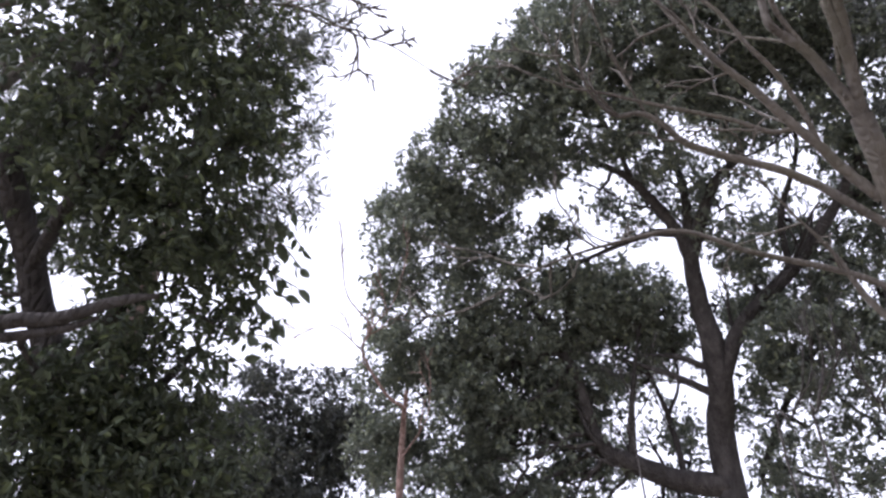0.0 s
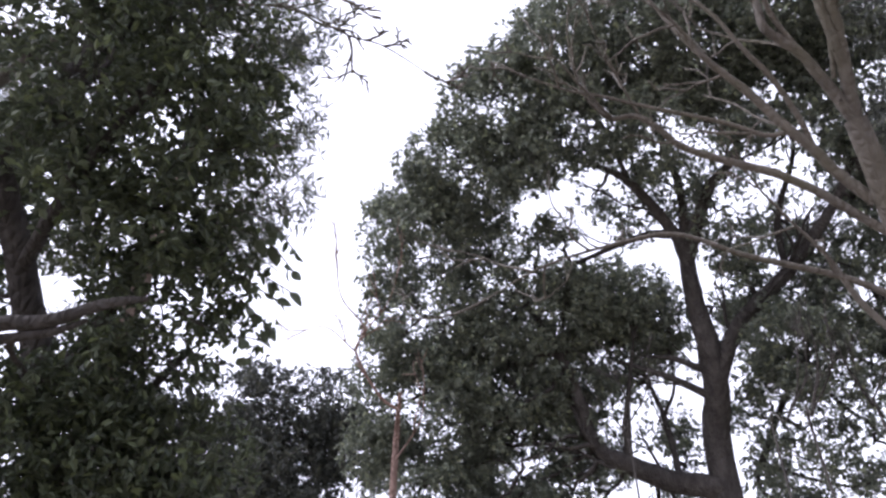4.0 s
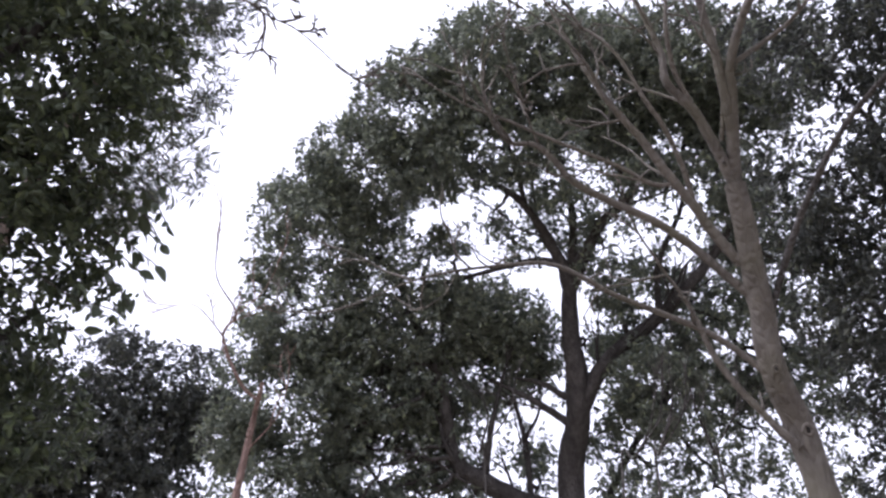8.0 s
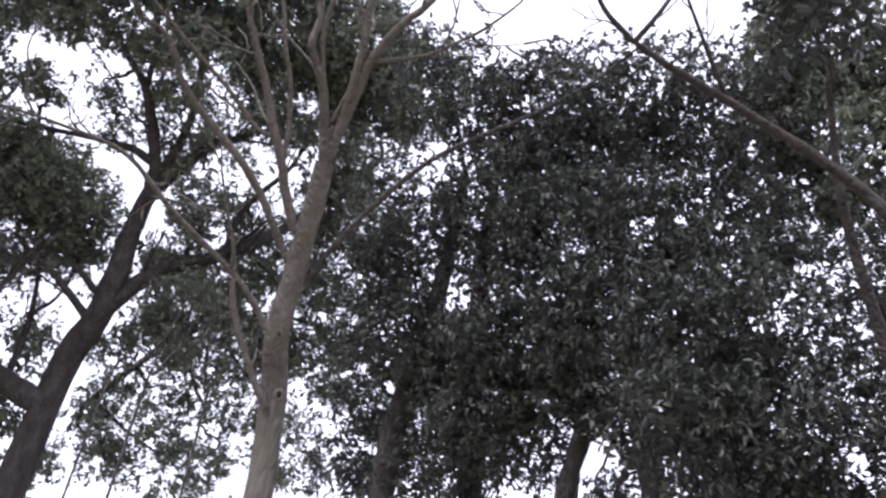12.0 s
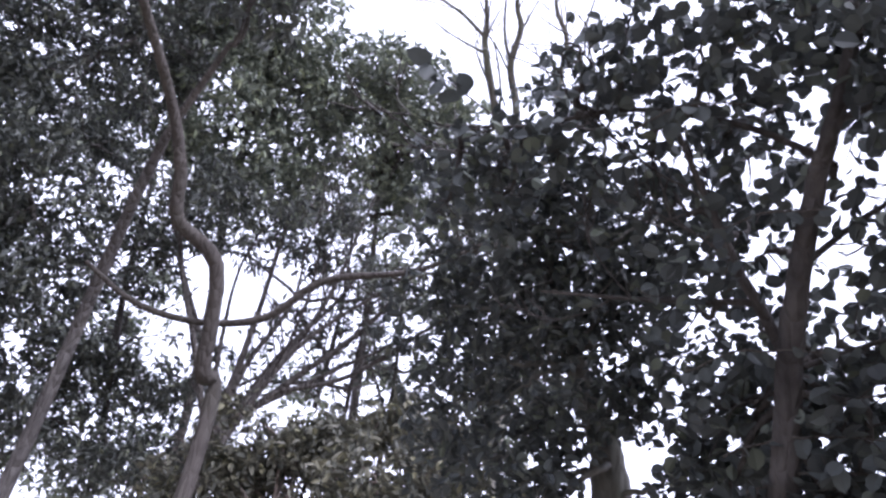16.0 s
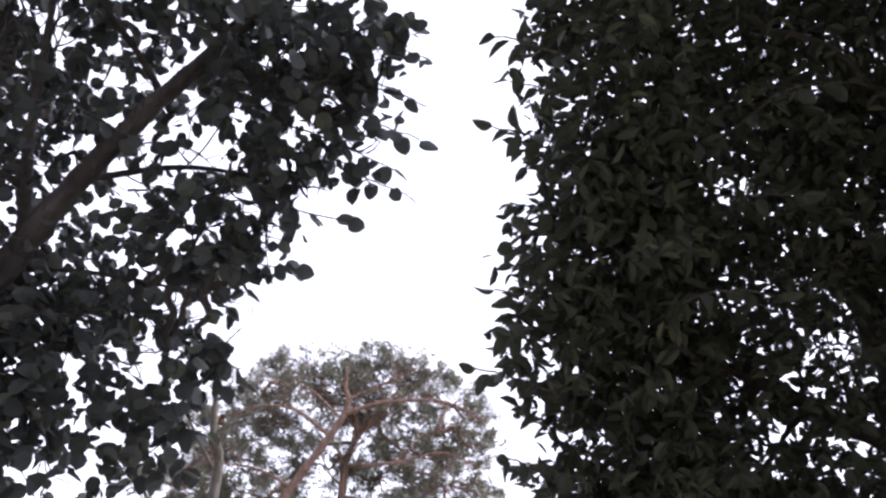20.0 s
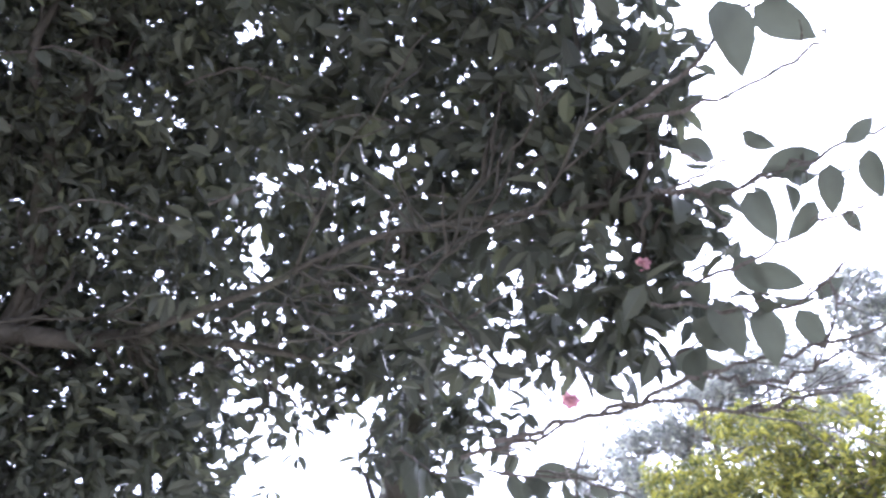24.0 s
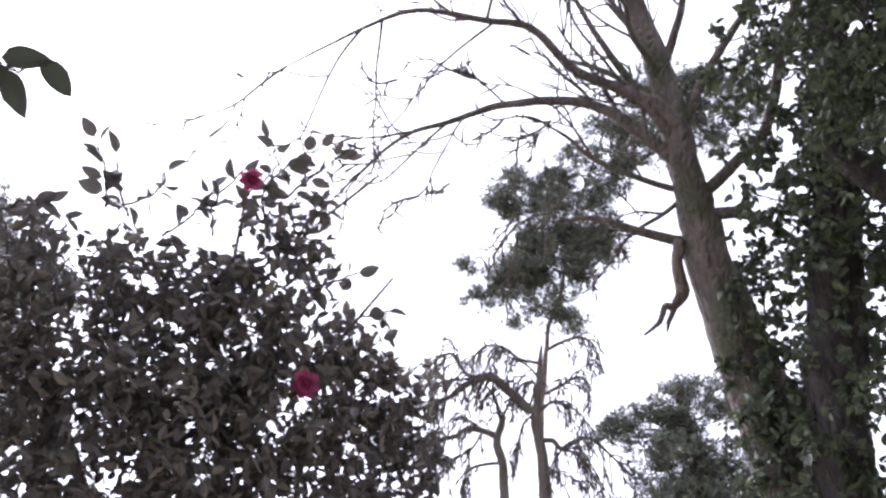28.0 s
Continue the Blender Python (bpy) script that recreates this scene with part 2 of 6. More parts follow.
LEAF_SHAPES = {  # along, across
    "oval": ((0, 0), (0.3, 0.42), (0.68, 0.38), (1, 0), (0.68, -0.38), (0.3, -0.42)),
    "round": ((0, 0), (0.14, 0.36), (0.42, 0.52), (0.76, 0.4), (1, 0), (0.76, -0.4), (0.42, -0.52), (0.14, -0.36)),
    "lance": ((0, 0), (0.35, 0.3), (0.65, 0.26), (1, 0), (0.65, -0.26), (0.35, -0.3)),
}


def leaves(at, way, up, length, width, shape="oval", simple=False):
    """Corners and triangles of leaves: folded along the midrib and bent at the tip."""
    n = len(at)
    way = unit(way)
    side = unit(np.cross(way, up))
    nor = np.cross(side, way)
    length = np.broadcast_to(length, n)[:, None]
    width = np.broadcast_to(width, n)[:, None]
    pts = ((0, 0), (0.45, 0.42), (1, 0), (0.45, -0.42)) if simple else LEAF_SHAPES[shape]
    v = np.stack([at + way * length * a + side * width * b + nor * length * (0.22 * abs(b) - 0.16 * a * a) for a, b in pts], 1)
    m = len(pts)
    tri = [(0, k + 1, k) for k in range(1, m - 1)]
    f = (np.arange(n)[:, None, None] * m + np.array(tri)[None]).reshape(-1, 3)
    return v.reshape(-1, 3), f


def in_ball(rng, n, hollow=0.0):
    """Points in a unit ball, thinned towards the middle by hollow (0 to 1)."""
    d = unit(rng.normal(size=(n, 3)))
    return d * (hollow**3 + (1 - hollow**3) * rng.uniform(size=(n, 1))) ** (1 / 3)


def branches(rng, start, way, length, radius, depth, kids=3, bend=0.25, lift=0.15, out=None, ratio=0.62, sides=5, spread=0.75, least=0.0035):
    """A bare branch with its side branches, to some depth."""
    if out is None:
        out = []
    pts, p, d = [np.array(start, float)], np.array(start, float), unit(np.array(way, float))
    steps = 5
    for _ in range(steps):
        d = unit(d + rng.normal(size=3) * bend * 0.45 + (0, 0, lift * 0.3))
        p = p + d * length / steps
        pts.append(p)
    line = spline(pts, 2)
    out.append(tube(line, [radius, radius * 0.8, radius * 0.5], sides if depth > 1 else 3))
    if depth > 0:
        for k in range(kids):
            s = rng.uniform(0.3, 0.97) if k else 0.98
            i = min(int(s * (len(line) - 1)), len(line) - 2)
            t = unit(line[i + 1] - line[i])
            w = unit(t + unit(np.cross(t, rng.normal(size=3))) * spread * rng.uniform(0.6, 1.3))
            branches(rng, line[i], w, length * ratio * rng.uniform(0.75, 1.2), max(radius * (1 - 0.6 * s) * 0.7, least), depth - 1, kids, bend, lift, out, ratio, sides, spread, least)
    return out


def limb(name, points, radii, mat, parent, rng, sides=10, per=6, label=""):
    """A trunk or limb as a mesh of its own; returns its middle line."""
    line = spline(points, per)
    r = np.interp(np.linspace(0, 1, len(line)), np.linspace(0, 1, len(radii)), radii)
    sway = rng.normal(size=line.shape) * r[:, None] * 0.07
    sway[0] = sway[-1] = 0
    line = line + (sway + np.roll(sway, 1, 0)) * 0.5
    v, f = tube(line, radii, sides, 0.05, rng)
    raw(name, v, f, mat, parent, label)
    return line


# ---- ground ----
gm = bmesh.new()
bmesh.ops.create_grid(gm, x_segments=60, y_segments=60, size=400)
for v in gm.verts:
    v.co.z = 0.12 * noise.noise(v.co * 0.2) 
me = bpy.data.meshes.new("ground")
gm.to_mesh(me)
gm.free()
me.materials.append(GROUND)
# out of view; its paleness is added as a reflector from below
tagged(new("ground", me), "unseen woodland floor, made pale to bounce fill light upwards", "ground", kind="structure")


# ---- plants ----
def crown(t, rng, lobes, mat, bark, anchors, length, aspect=0.5, cover=2.2, clump=0.35, simple=True, shape="oval", hollow=0.45, twig_r=0.01, needles=False, droop=0.35, tilt=0.6, loose=0.35, whorl=6, label=""):
    """Leaf lobes ((heading, elevation, metres), radius or radii[, fullness]) on a tree: a branch to each, twigs to its clumps, leaves in those."""
    anchors = np.vstack(anchors)
    at, way, up, size, wood = [], [], [], [], []
    area = length * length * aspect * 0.62
    for q in lobes:
        c, r = np.array(P(*q[0])), q[1]
        r = np.array(r if isinstance(r, tuple) else (r, r, r * 0.85), float)
        g = min(clump, r.min() * 0.75)
        full = q[2] if len(q) > 2 else 1.0
        k = max(3, int(full * 2.4 * r[0] * r[2] / (g * g)))
        ends = c + in_ball(rng, k, hollow) * np.maximum(r - g * 0.3, r * 0.4)
        a = anchors[np.argmin(np.linalg.norm(anchors - c, axis=1) + rng.uniform(0, 0.3 * r[0], len(anchors)))]
        reach = np.linalg.norm(c - a)
        line = spline([a, a * 0.7 + c * 0.3 + rng.normal(size=3) * 0.1 * reach, a * 0.35 + c * 0.65 + rng.normal(size=3) * 0.1 * reach, c + (0, 0, r[2] * 0.35)], 5)
        line[1:-1] += rng.normal(size=(len(line) - 2, 3)) * 0.012 * reach
        wood.append(tube(line, [twig_r * 2.6, twig_r * 1.8, twig_r * 0.7], 5))
        far = line[len(line) // 3 :]
        for e in ends[: min(k, 30)]:
            b = far[np.argmin(np.linalg.norm(far - e, axis=1))]
            w = spline([b, b * 0.6 + e * 0.4 + rng.normal(size=3) * 0.12 * np.linalg.norm(e - b), e], 3)
            wood.append(tube(w, [twig_r, twig_r * 0.6, twig_r * 0.3], 3))
            for _ in range(2):
                z = e + rng.normal(size=3) * g * 0.7
                wood.append(tube(np.array([w[-3], (w[-3] + z) / 2 + rng.normal(size=3) * g * 0.1, z]), [twig_r * 0.5, twig_r * 0.2], 3))
        per = max(4, int(cover * 2 * math.pi * g * g * 0.6 / area))
        counts = np.maximum(3, (per * rng.uniform(0.45, 1.5, k)).astype(int))
        counts = np.maximum(1, counts // whorl)  # leaves grow in whorls at the twig tips
        m = counts.sum()
        out = unit(ends - c) * 0.5 + (0, 0, 0.15)
        grow = np.repeat(rng.uniform(0.7, 1.3, (k, 1)), counts, 0)
        tips = np.repeat(ends, counts, 0) + in_ball(rng, m, 0.0) * (g, g, g * 0.62) * grow
        stray = rng.uniform(size=m) < loose  # whorls between the clumps
        tips[stray] = c + in_ball(rng, int(stray.sum()), hollow) * r * 1.06
        axis = unit(np.repeat(out, counts, 0) + rng.normal(size=(m, 3)) * 0.5)
        each = rng.integers(max(2, whorl - 2), whorl + 3, m)
        m = each.sum()
        axis = np.repeat(axis, each, 0)
        ring = rng.normal(size=(m, 3))
        ring = unit(ring - axis * (ring * axis).sum(1, keepdims=True))
        back = rng.uniform(0, 1, (m, 1)) ** 2
        at.append(np.repeat(tips, each, 0) - axis * back * length * 0.9 + ring * length * 0.06)
        if needles:
            way.append(unit(ring * 0.8 + axis * rng.uniform(0.1, 1.1, (m, 1)) + (0, 0, 0.3)))
        else:
            way.append(unit(ring + axis * rng.uniform(0.0, 0.9, (m, 1)) + rng.normal(size=(m, 3)) * 0.25 - np.array((0, 0, droop))))
        up.append(unit(rng.normal(size=(m, 3)) * tilt + (0, 0, 1)))
        size.append(length * rng.uniform(0.6, 1.25, m))
    v, f = joined(wood)
    raw("branch_work", v, f, bark, t, kind="stuff")
    size = np.concatenate(size)
    v, f = leaves(np.vstack(at), np.vstack(way), np.vstack(up), size, size * aspect * rng.uniform(0.8, 1.2, len(size)), shape, simple)
    raw("foliage", v, f, mat, t, label, "stuff", smooth=False)


def plant(name, label, stems, lobes, leaf_mat, bark, seed, length, category="tree", group="", side=0.0, larger=None, **more):
    """A leafy tree or bush, with larger leaves and finer twigs on some of its lobes (lobes, length, cover, twig radius) if given. stems: (places, radii); the first is the trunk and starts on the ground under its first place."""
    rng = np.random.default_rng(seed)
    first = [P(*q) for q in stems[0][0]]
    base = Vector((first[0].x, first[0].y, -0.1))
    t = thing(name, label, category, base, group)
    lines = []
    for i, (pts, radii) in enumerate(stems):
        pts = [P(*q) for q in pts]
        if i == 0:
            pts = [base, *pts]
        line = limb("trunk" if i == 0 else "limb", pts, radii, bark, t, rng, 12 if i == 0 else 8)
        lines.append(line[len(line) // 3 :] if i == 0 else line)
    if side:  # leafless side twigs along the limbs
        pieces = []
        for line, (pts, radii) in list(zip(lines, stems))[1:]:
            for k in range(max(2, int(np.linalg.norm(np.diff(line, axis=0), axis=1).sum() / side * 1.6))):
                n = int(rng.uniform(0.2, 0.95) * (len(line) - 2))
                d = unit(line[n + 1] - line[n])
                w = unit(d + unit(np.cross(d, rng.normal(size=3))) * 0.8)
                branches(rng, line[n], w, side * rng.uniform(0.5, 1.2), radii[-1] * 0.6 + radii[0] * 0.08, 2, 3, 0.35, 0.35, pieces, 0.62, 4, 0.7)
        v, f = joined(pieces)
        raw("twig_work", v, f, bark, t, kind="stuff")
    crown(t, rng, lobes, leaf_mat, bark, lines, length, **more)
    if larger:
        more["cover"], more["twig_r"] = larger[2:]
        crown(t, rng, larger[0], leaf_mat, bark, lines, larger[1], **more)
    return t


def bare(name, label, pts, trunk_r, limbs, bark, seed, kids=3, depth=3, lift=0.2, spread=0.6, ratio=0.6, fine=0.4, least=0.006, gap=0.24, category="tree", group=""):
    """A leafless tree: trunk, limbs (places, radii, side branch length), and twigs grown along them."""
    rng = np.random.default_rng(seed)
    pts = [P(*q) for q in pts]
    base = Vector((pts[0].x, pts[0].y, -0.1))
    t = thing(name, label, category, base, group)
    limb("trunk", [base, *pts], trunk_r, bark, t, rng, 14)
    pieces = []
    for lp, lr, tw in limbs:
        line = limb("limb", [P(*q) for q in lp], lr, bark, t, rng, 8)
        n = len(line)
        span = np.linalg.norm(np.diff(line, axis=0), axis=1).sum()
        count = max(3, int(span / gap))
        for k in range(count):
            i = int(rng.uniform(0.2, 0.97) * (n - 2)) if k else n - 2
            d = unit(line[i + 1] - line[i])
            w = unit(d + unit(np.cross(d, rng.normal(size=3))) * spread * rng.uniform(0.6, 1.4))
            s = i / n
            r = (lr[0] * (1 - s) + lr[-1] * s) * fine
            branches(rng, line[i], w if k else d, tw * rng.uniform(0.4, 1.15), max(r, least), depth - 1, kids, 0.3, lift, pieces, ratio, 5, spread, least * 0.8)
    v, f = joined(pieces)
    raw("twig_work", v, f, bark, t, kind="stuff")
    return t


# the big oak
evergreen_oak_stems_a = [([(28.3, 22.9, 14), (29.4, 30.5, 14), (29.3, 35.6, 14), (29.6, 38.6, 14)], [0.258, 0.228, 0.205, 0.152, 0.122]), ([(29.2, 29.5, 14), (31.8, 33.2, 14), (36.7, 35.9, 14), (41.7, 39, 14), (47, 43, 14.5)], [0.152, 0.129, 0.0988, 0.038]), ([(29.6, 38.4, 14), (28.8, 40.8, 14), (26.2, 44.4, 14), (23.4, 46, 14.3), (18, 48, 14.5)], [0.129, 0.0912, 0.0608, 0.0228]), ([(28.9, 40.3, 14), (26.6, 40.6, 14), (23.1, 40.1, 14), (16, 38.5, 14)], [0.0836, 0.0532, 0.0228])]
evergreen_oak_stems_b = [([(29.6, 38.4, 14), (32.9, 42.6, 14), (36.3, 44.6, 14.2), (39, 50, 14.5)], [0.129, 0.076, 0.0304]), ([(29.6, 38.4, 14), (30.5, 44, 14.3), (28.5, 51, 14.5)], [0.106, 0.0684, 0.0228]), ([(26.2, 44.2, 14), (25, 48, 14), (22.5, 52, 14.3)], [0.0532, 0.0228]), ([(28.2, 23.6, 14), (25.5, 24.2, 14), (22, 25.7, 14), (19.7, 27.4, 14), (18.3, 32.4, 14), (15, 38, 14)], [0.198, 0.167, 0.129, 0.0456]), ([(29.3, 29, 14), (26, 31, 14), (22.5, 32.5, 14)], [0.076, 0.0532, 0.0228])]
evergreen_oak_stems_c = [([(22, 25.7, 14), (22.6, 29.5, 14), (24, 34, 14)], [0.076, 0.0456, 0.0152]), ([(30.5, 24, 15), (33.5, 28, 15), (37, 31, 15), (42, 33, 15)], [0.07, 0.055, 0.04, 0.015]), ([(25.4, 24.3, 14.2), (25.2, 28, 14.4), (24.6, 30.5, 14.5), (23.5, 33.5, 14.6)], [0.06, 0.05, 0.035, 0.012]), ([(25.1, 28.5, 14.4), (26.3, 30.3, 14.5), (26.6, 33, 14.6)], [0.035, 0.025, 0.01]), ([(28.9, 31, 14), (26.5, 32.2, 14), (24.5, 32.6, 14.1)], [0.06, 0.045, 0.015])]
evergreen_oak_stems_d = [([(36.7, 35.9, 14), (37.5, 39.5, 14.2), (40.5, 43, 14.4), (42, 47, 14.5)], [0.06, 0.045, 0.02])]
evergreen_oak_lobes_h = [((19.5, 37.6, 14.4), 0.55), ((22.3, 37.8, 14.5), 0.55), ((25.2, 36.9, 14.6), 0.5), ((27, 35.6, 14.7), 0.45, 0.9), ((20.5, 34.6, 14.5), 0.6), ((23.6, 34.4, 14.6), 0.55), ((26.3, 33.8, 14.7), 0.5, 0.8), ((21, 31, 14.6), 0.6, 0.8), ((34.1, 34, 14.5), 0.6, 0.8), ((38.4, 33.2, 14.7), 0.7, 0.8), ((40.2, 30.6, 14.9), 0.6, 0.7), ((36.4, 30.4, 14.8), 0.6, 0.7), ((33.2, 37, 14.5), 0.45, 0.7), ((17, 22, 14.4), 0.8, 0.9), ((10, 21.5, 14.4), 0.9)]
evergreen_oak_lobes_a = [((6, 42.3, 14), 1.05, 1.4), ((10, 46.6, 14), 1.05, 1.4), ((14.8, 50.8, 14), 1.1, 1.4), ((22, 53.9, 14), 1.1, 1.4), ((30, 53.4, 14), 1.15, 1.4), ((37, 52.6, 14), 1.15, 1.4), ((44, 51.8, 14), 1.1, 1.4), ((50.5, 50.2, 14), 1.05, 1.4), ((3, 39.5, 14), 0.5, 0.8), ((6.5, 46.3, 14), 0.45, 0.8), ((14.5, 47, 13.5), 0.85), ((21.5, 48.6, 13.5), 0.85, 0.9), ((28, 47.5, 13.5), 0.8, 0.7), ((34, 46.5, 13.5), 0.8, 0.6), ((41, 45, 14), 0.9, 0.6), ((47, 43.5, 14), 0.9, 0.8)]
evergreen_oak_lobes_b = [((6.5, 36, 14), 1.1), ((7, 30, 14), 1.15), ((7, 24, 14), 1.15), ((13, 37.5, 14), 0.95), ((13, 32.5, 14), 1.1), ((14, 27, 14), 1.1, 0.9), ((18.5, 36.5, 14), 0.85), ((14, 21, 14), 1.1, 0.7), ((7, 19, 14), 1.1), ((23.5, 36, 14), 0.8, 0.7), ((34, 40.5, 14), 0.8, 0.45), ((26.5, 33, 14.5), 0.7, 0.45), ((36.5, 31, 14), 1.0, 0.75), ((41, 35.5, 14.5), 0.9, 0.5), ((33, 24, 14.5), 0.8, 0.6)]
evergreen_oak_lobes_c = [((42, 27, 15), 0.9, 0.5), ((37, 21.5, 15), 0.9, 0.7), ((24, 22, 14.5), 0.7, 0.6), ((19, 42, 14), 0.35, 0.5), ((33.5, 36, 14), 0.55, 0.7), ((17.5, 30, 14.3), 0.75), ((18.5, 24.5, 14.3), 0.7, 0.8), ((22, 20.5, 14.3), 0.8, 0.8), ((31.5, 27.5, 15), 0.6, 0.5), ((40, 31, 15), 0.8, 0.6), ((44.5, 38, 15), 0.8, 0.7), ((20, 38.5, 14), 0.5, 0.6), ((46, 31, 15), 0.7, 0.5), ((30.5, 43, 14.3), 0.6, 0.4)]
evergreen_oak_lobes_d = [((28, 20, 14.8), 0.7, 0.7), ((22, 34, 14.5), 0.7, 0.8), ((25, 28, 15), 0.55, 0.5), ((24.5, 31.5, 15), 0.5, 0.6), ((33, 33, 15), 0.6, 0.6), ((36, 26, 15.5), 0.7, 0.6), ((41, 23, 15.5), 0.7, 0.6), ((22.5, 43.6, 14.3), 0.42, 0.5), ((17, 41.3, 14), 0.45, 0.8), ((25, 41.3, 14.2), 0.4, 0.7), ((3.5, 33, 14), 0.6), ((3.5, 27, 14), 0.7), ((28.5, 45.3, 14.4), 0.6, 0.7), ((34.5, 43, 14.6), 0.6, 0.7)]
evergreen_oak_lobes_e = [((38, 39, 14.6), 0.7, 0.6), ((45.5, 41.5, 14.6), 0.8, 0.8), ((39, 47.5, 14.3), 0.8, 0.7), ((32, 49.5, 14.3), 0.7, 0.8), ((48.5, 36, 14.6), 0.8, 0.8), ((49, 29, 15), 0.8, 0.6), ((43.5, 31.5, 15), 0.7, 0.7), ((34, 29, 14.8), 0.7, 0.7), ((38.5, 27.8, 15), 0.7, 0.6), ((31.5, 22, 15), 0.7, 0.7), ((36, 34.5, 15), 0.6, 0.6), ((45, 24, 15.5), 0.8, 0.5), ((26.5, 36, 14.6), 0.5, 0.6), ((30.8, 34.8, 14.6), 0.45, 0.6)]
evergreen_oak_lobes_f = [((26, 25, 14.8), 0.55, 0.6), ((48, 47, 14.2), 0.8, 0.8), ((17.7, 31, 14.5), 0.8), ((19.3, 27.1, 14.6), 0.75), ((15.7, 33.8, 14.5), 0.8), ((22.5, 31, 14.8), 0.6, 0.8), ((23.5, 36.3, 14.3), 0.6), ((20, 37, 14.4), 0.6), ((45.8, 29.9, 15), 0.7, 0.7), ((43.5, 35.4, 15), 0.7, 0.8), ((47, 39, 14.8), 0.7), ((39, 36.5, 15), 0.6, 0.7), ((33, 30.5, 15.2), 0.6, 0.7), ((13, 24, 14.5), 0.9), ((10, 33, 14.5), 0.9), ((10, 27, 14.5), 0.9)]
evergreen_oak_lobes_g = [((26.5, 49, 14.4), 0.8), ((18, 47.5, 14.3), 0.7, 0.8), ((11, 42, 14.3), 0.8), ((36, 49, 14.5), 0.8, 0.9), ((43, 48.3, 14.3), 0.8, 0.9)]
plant("evergreen_oak", "large evergreen oak with a broad domed crown of small dark leaves", evergreen_oak_stems_a + evergreen_oak_stems_b + evergreen_oak_stems_c + evergreen_oak_stems_d,
    evergreen_oak_lobes_a + evergreen_oak_lobes_b + evergreen_oak_lobes_c + evergreen_oak_lobes_d + evergreen_oak_lobes_e + evergreen_oak_lobes_f + evergreen_oak_lobes_g + evergreen_oak_lobes_h,
    LEAF_OAK, BARK_DARK, 11, 0.112, clump=0.4, cover=2.3, loose=0.3, hollow=0.6, side=1.4, twig_r=0.016)

# the mass of foliage beside the ivy trunk
glossy_evergreen_tree_lobes_a = [((345.5, 38, 4.5), 0.42), ((347, 33.5, 4.6), 0.4, 0.75), ((344.5, 44, 4.6), 0.48), ((336, 46, 4.6), 0.5, 0.9), ((342.8, 36.6, 4.5), 0.36), ((337.5, 41, 4.7), 0.34, 0.9), ((345.5, 28.5, 4.6), 0.42), ((342.5, 25, 4.6), 0.36), ((346.5, 22, 4.6), 0.5), ((338.5, 19, 4.7), 0.5, 0.6), ((343, 50, 4.8), 0.5), ((334, 53, 4.8), 0.5), ((350, 36.5, 4.6), 0.22, 0.6), ((351, 24.5, 4.8), 0.35, 0.8), ((341, 14, 4.7), 0.5), ((349, 16, 4.7), 0.5)]
glossy_evergreen_tree_lobes_b = [((337, 39, 4.35), 0.2, 0.7), ((336.5, 35.5, 5.6), 0.3, 0.35), ((334, 30.8, 5.6), 0.3, 0.5), ((336.5, 26.2, 5.6), 0.34, 0.6), ((340, 22.3, 4.5), 0.35, 0.6), ((340.2, 26.6, 4.45), 0.22, 0.9), ((333, 23, 4.9), 0.3, 0.8), ((332.5, 38.5, 4.9), 0.3, 0.6), ((348, 47, 4.8), 0.3, 0.5)]
glossy = plant("glossy_evergreen_tree", "glossy-leaved evergreen tree with a leaning brown trunk and dense crown", [
    ([(343, 16, 5), (340, 27, 5), (336.3, 33, 5), (331.5, 39, 5)], [0.1, 0.09, 0.08, 0.07]),
    ([(341, 24, 5), (333, 27.2, 4.6), (336.3, 29.2, 4.2), (339.5, 30.3, 4.15), (343, 32.3, 4.15), (345.5, 33.2, 4.2)], [0.045, 0.042, 0.036, 0.032, 0.024, 0.012]),
    ([(333, 27.2, 4.6), (336.7, 28.4, 4.2), (340.1, 29.8, 4.15), (342, 31, 4.15)], [0.026, 0.024, 0.02, 0.01]),
    ([(336.3, 33, 5), (337.2, 38.1, 4.6), (340.9, 47.1, 4.6)], [0.045, 0.035, 0.02]),
    ([(340, 25, 5), (343, 33, 4.8), (344, 42, 4.6)], [0.06, 0.04, 0.02]),
    ([(341, 22, 5), (346, 27, 5), (349, 31, 5)], [0.04, 0.02])],
    glossy_evergreen_tree_lobes_a + glossy_evergreen_tree_lobes_b,
    LEAF_LEFT, BARK_DARK, 12, 0.056, clump=0.19, cover=1.55, loose=0.5, whorl=5, simple=False, twig_r=0.007)
plant("feathery_pine", "pine with soft feathery needles behind the evergreen", [
    ([(343, 20, 8.5), (343.5, 36, 8.5), (345, 50, 9)], [0.14, 0.1, 0.06]), ([(344.5, 45, 8.7), (349, 46, 8.6), (353.5, 46.5, 8.6)], [0.04, 0.015])],
    [((350.5, 47.5, 8.6), (0.59, 0.59, 0.28)), ((352, 43, 8.6), (0.48, 0.48, 0.24)), ((347, 52, 8.8), (0.68, 0.68, 0.32)), ((349.5, 39.5, 8.6), (0.48, 0.48, 0.28)), ((341, 31, 8.6), (0.48, 0.48, 0.24), 0.6), ((339, 36, 8.6), (0.48, 0.48, 0.24), 0.5), ((349, 55, 8.8), (0.68, 0.68, 0.24))],
    NEEDLE, BARK_BROWN, 121, 0.13, clump=0.2, cover=1.2, loose=0.8, aspect=0.1, needles=True, whorl=9, twig_r=0.008)
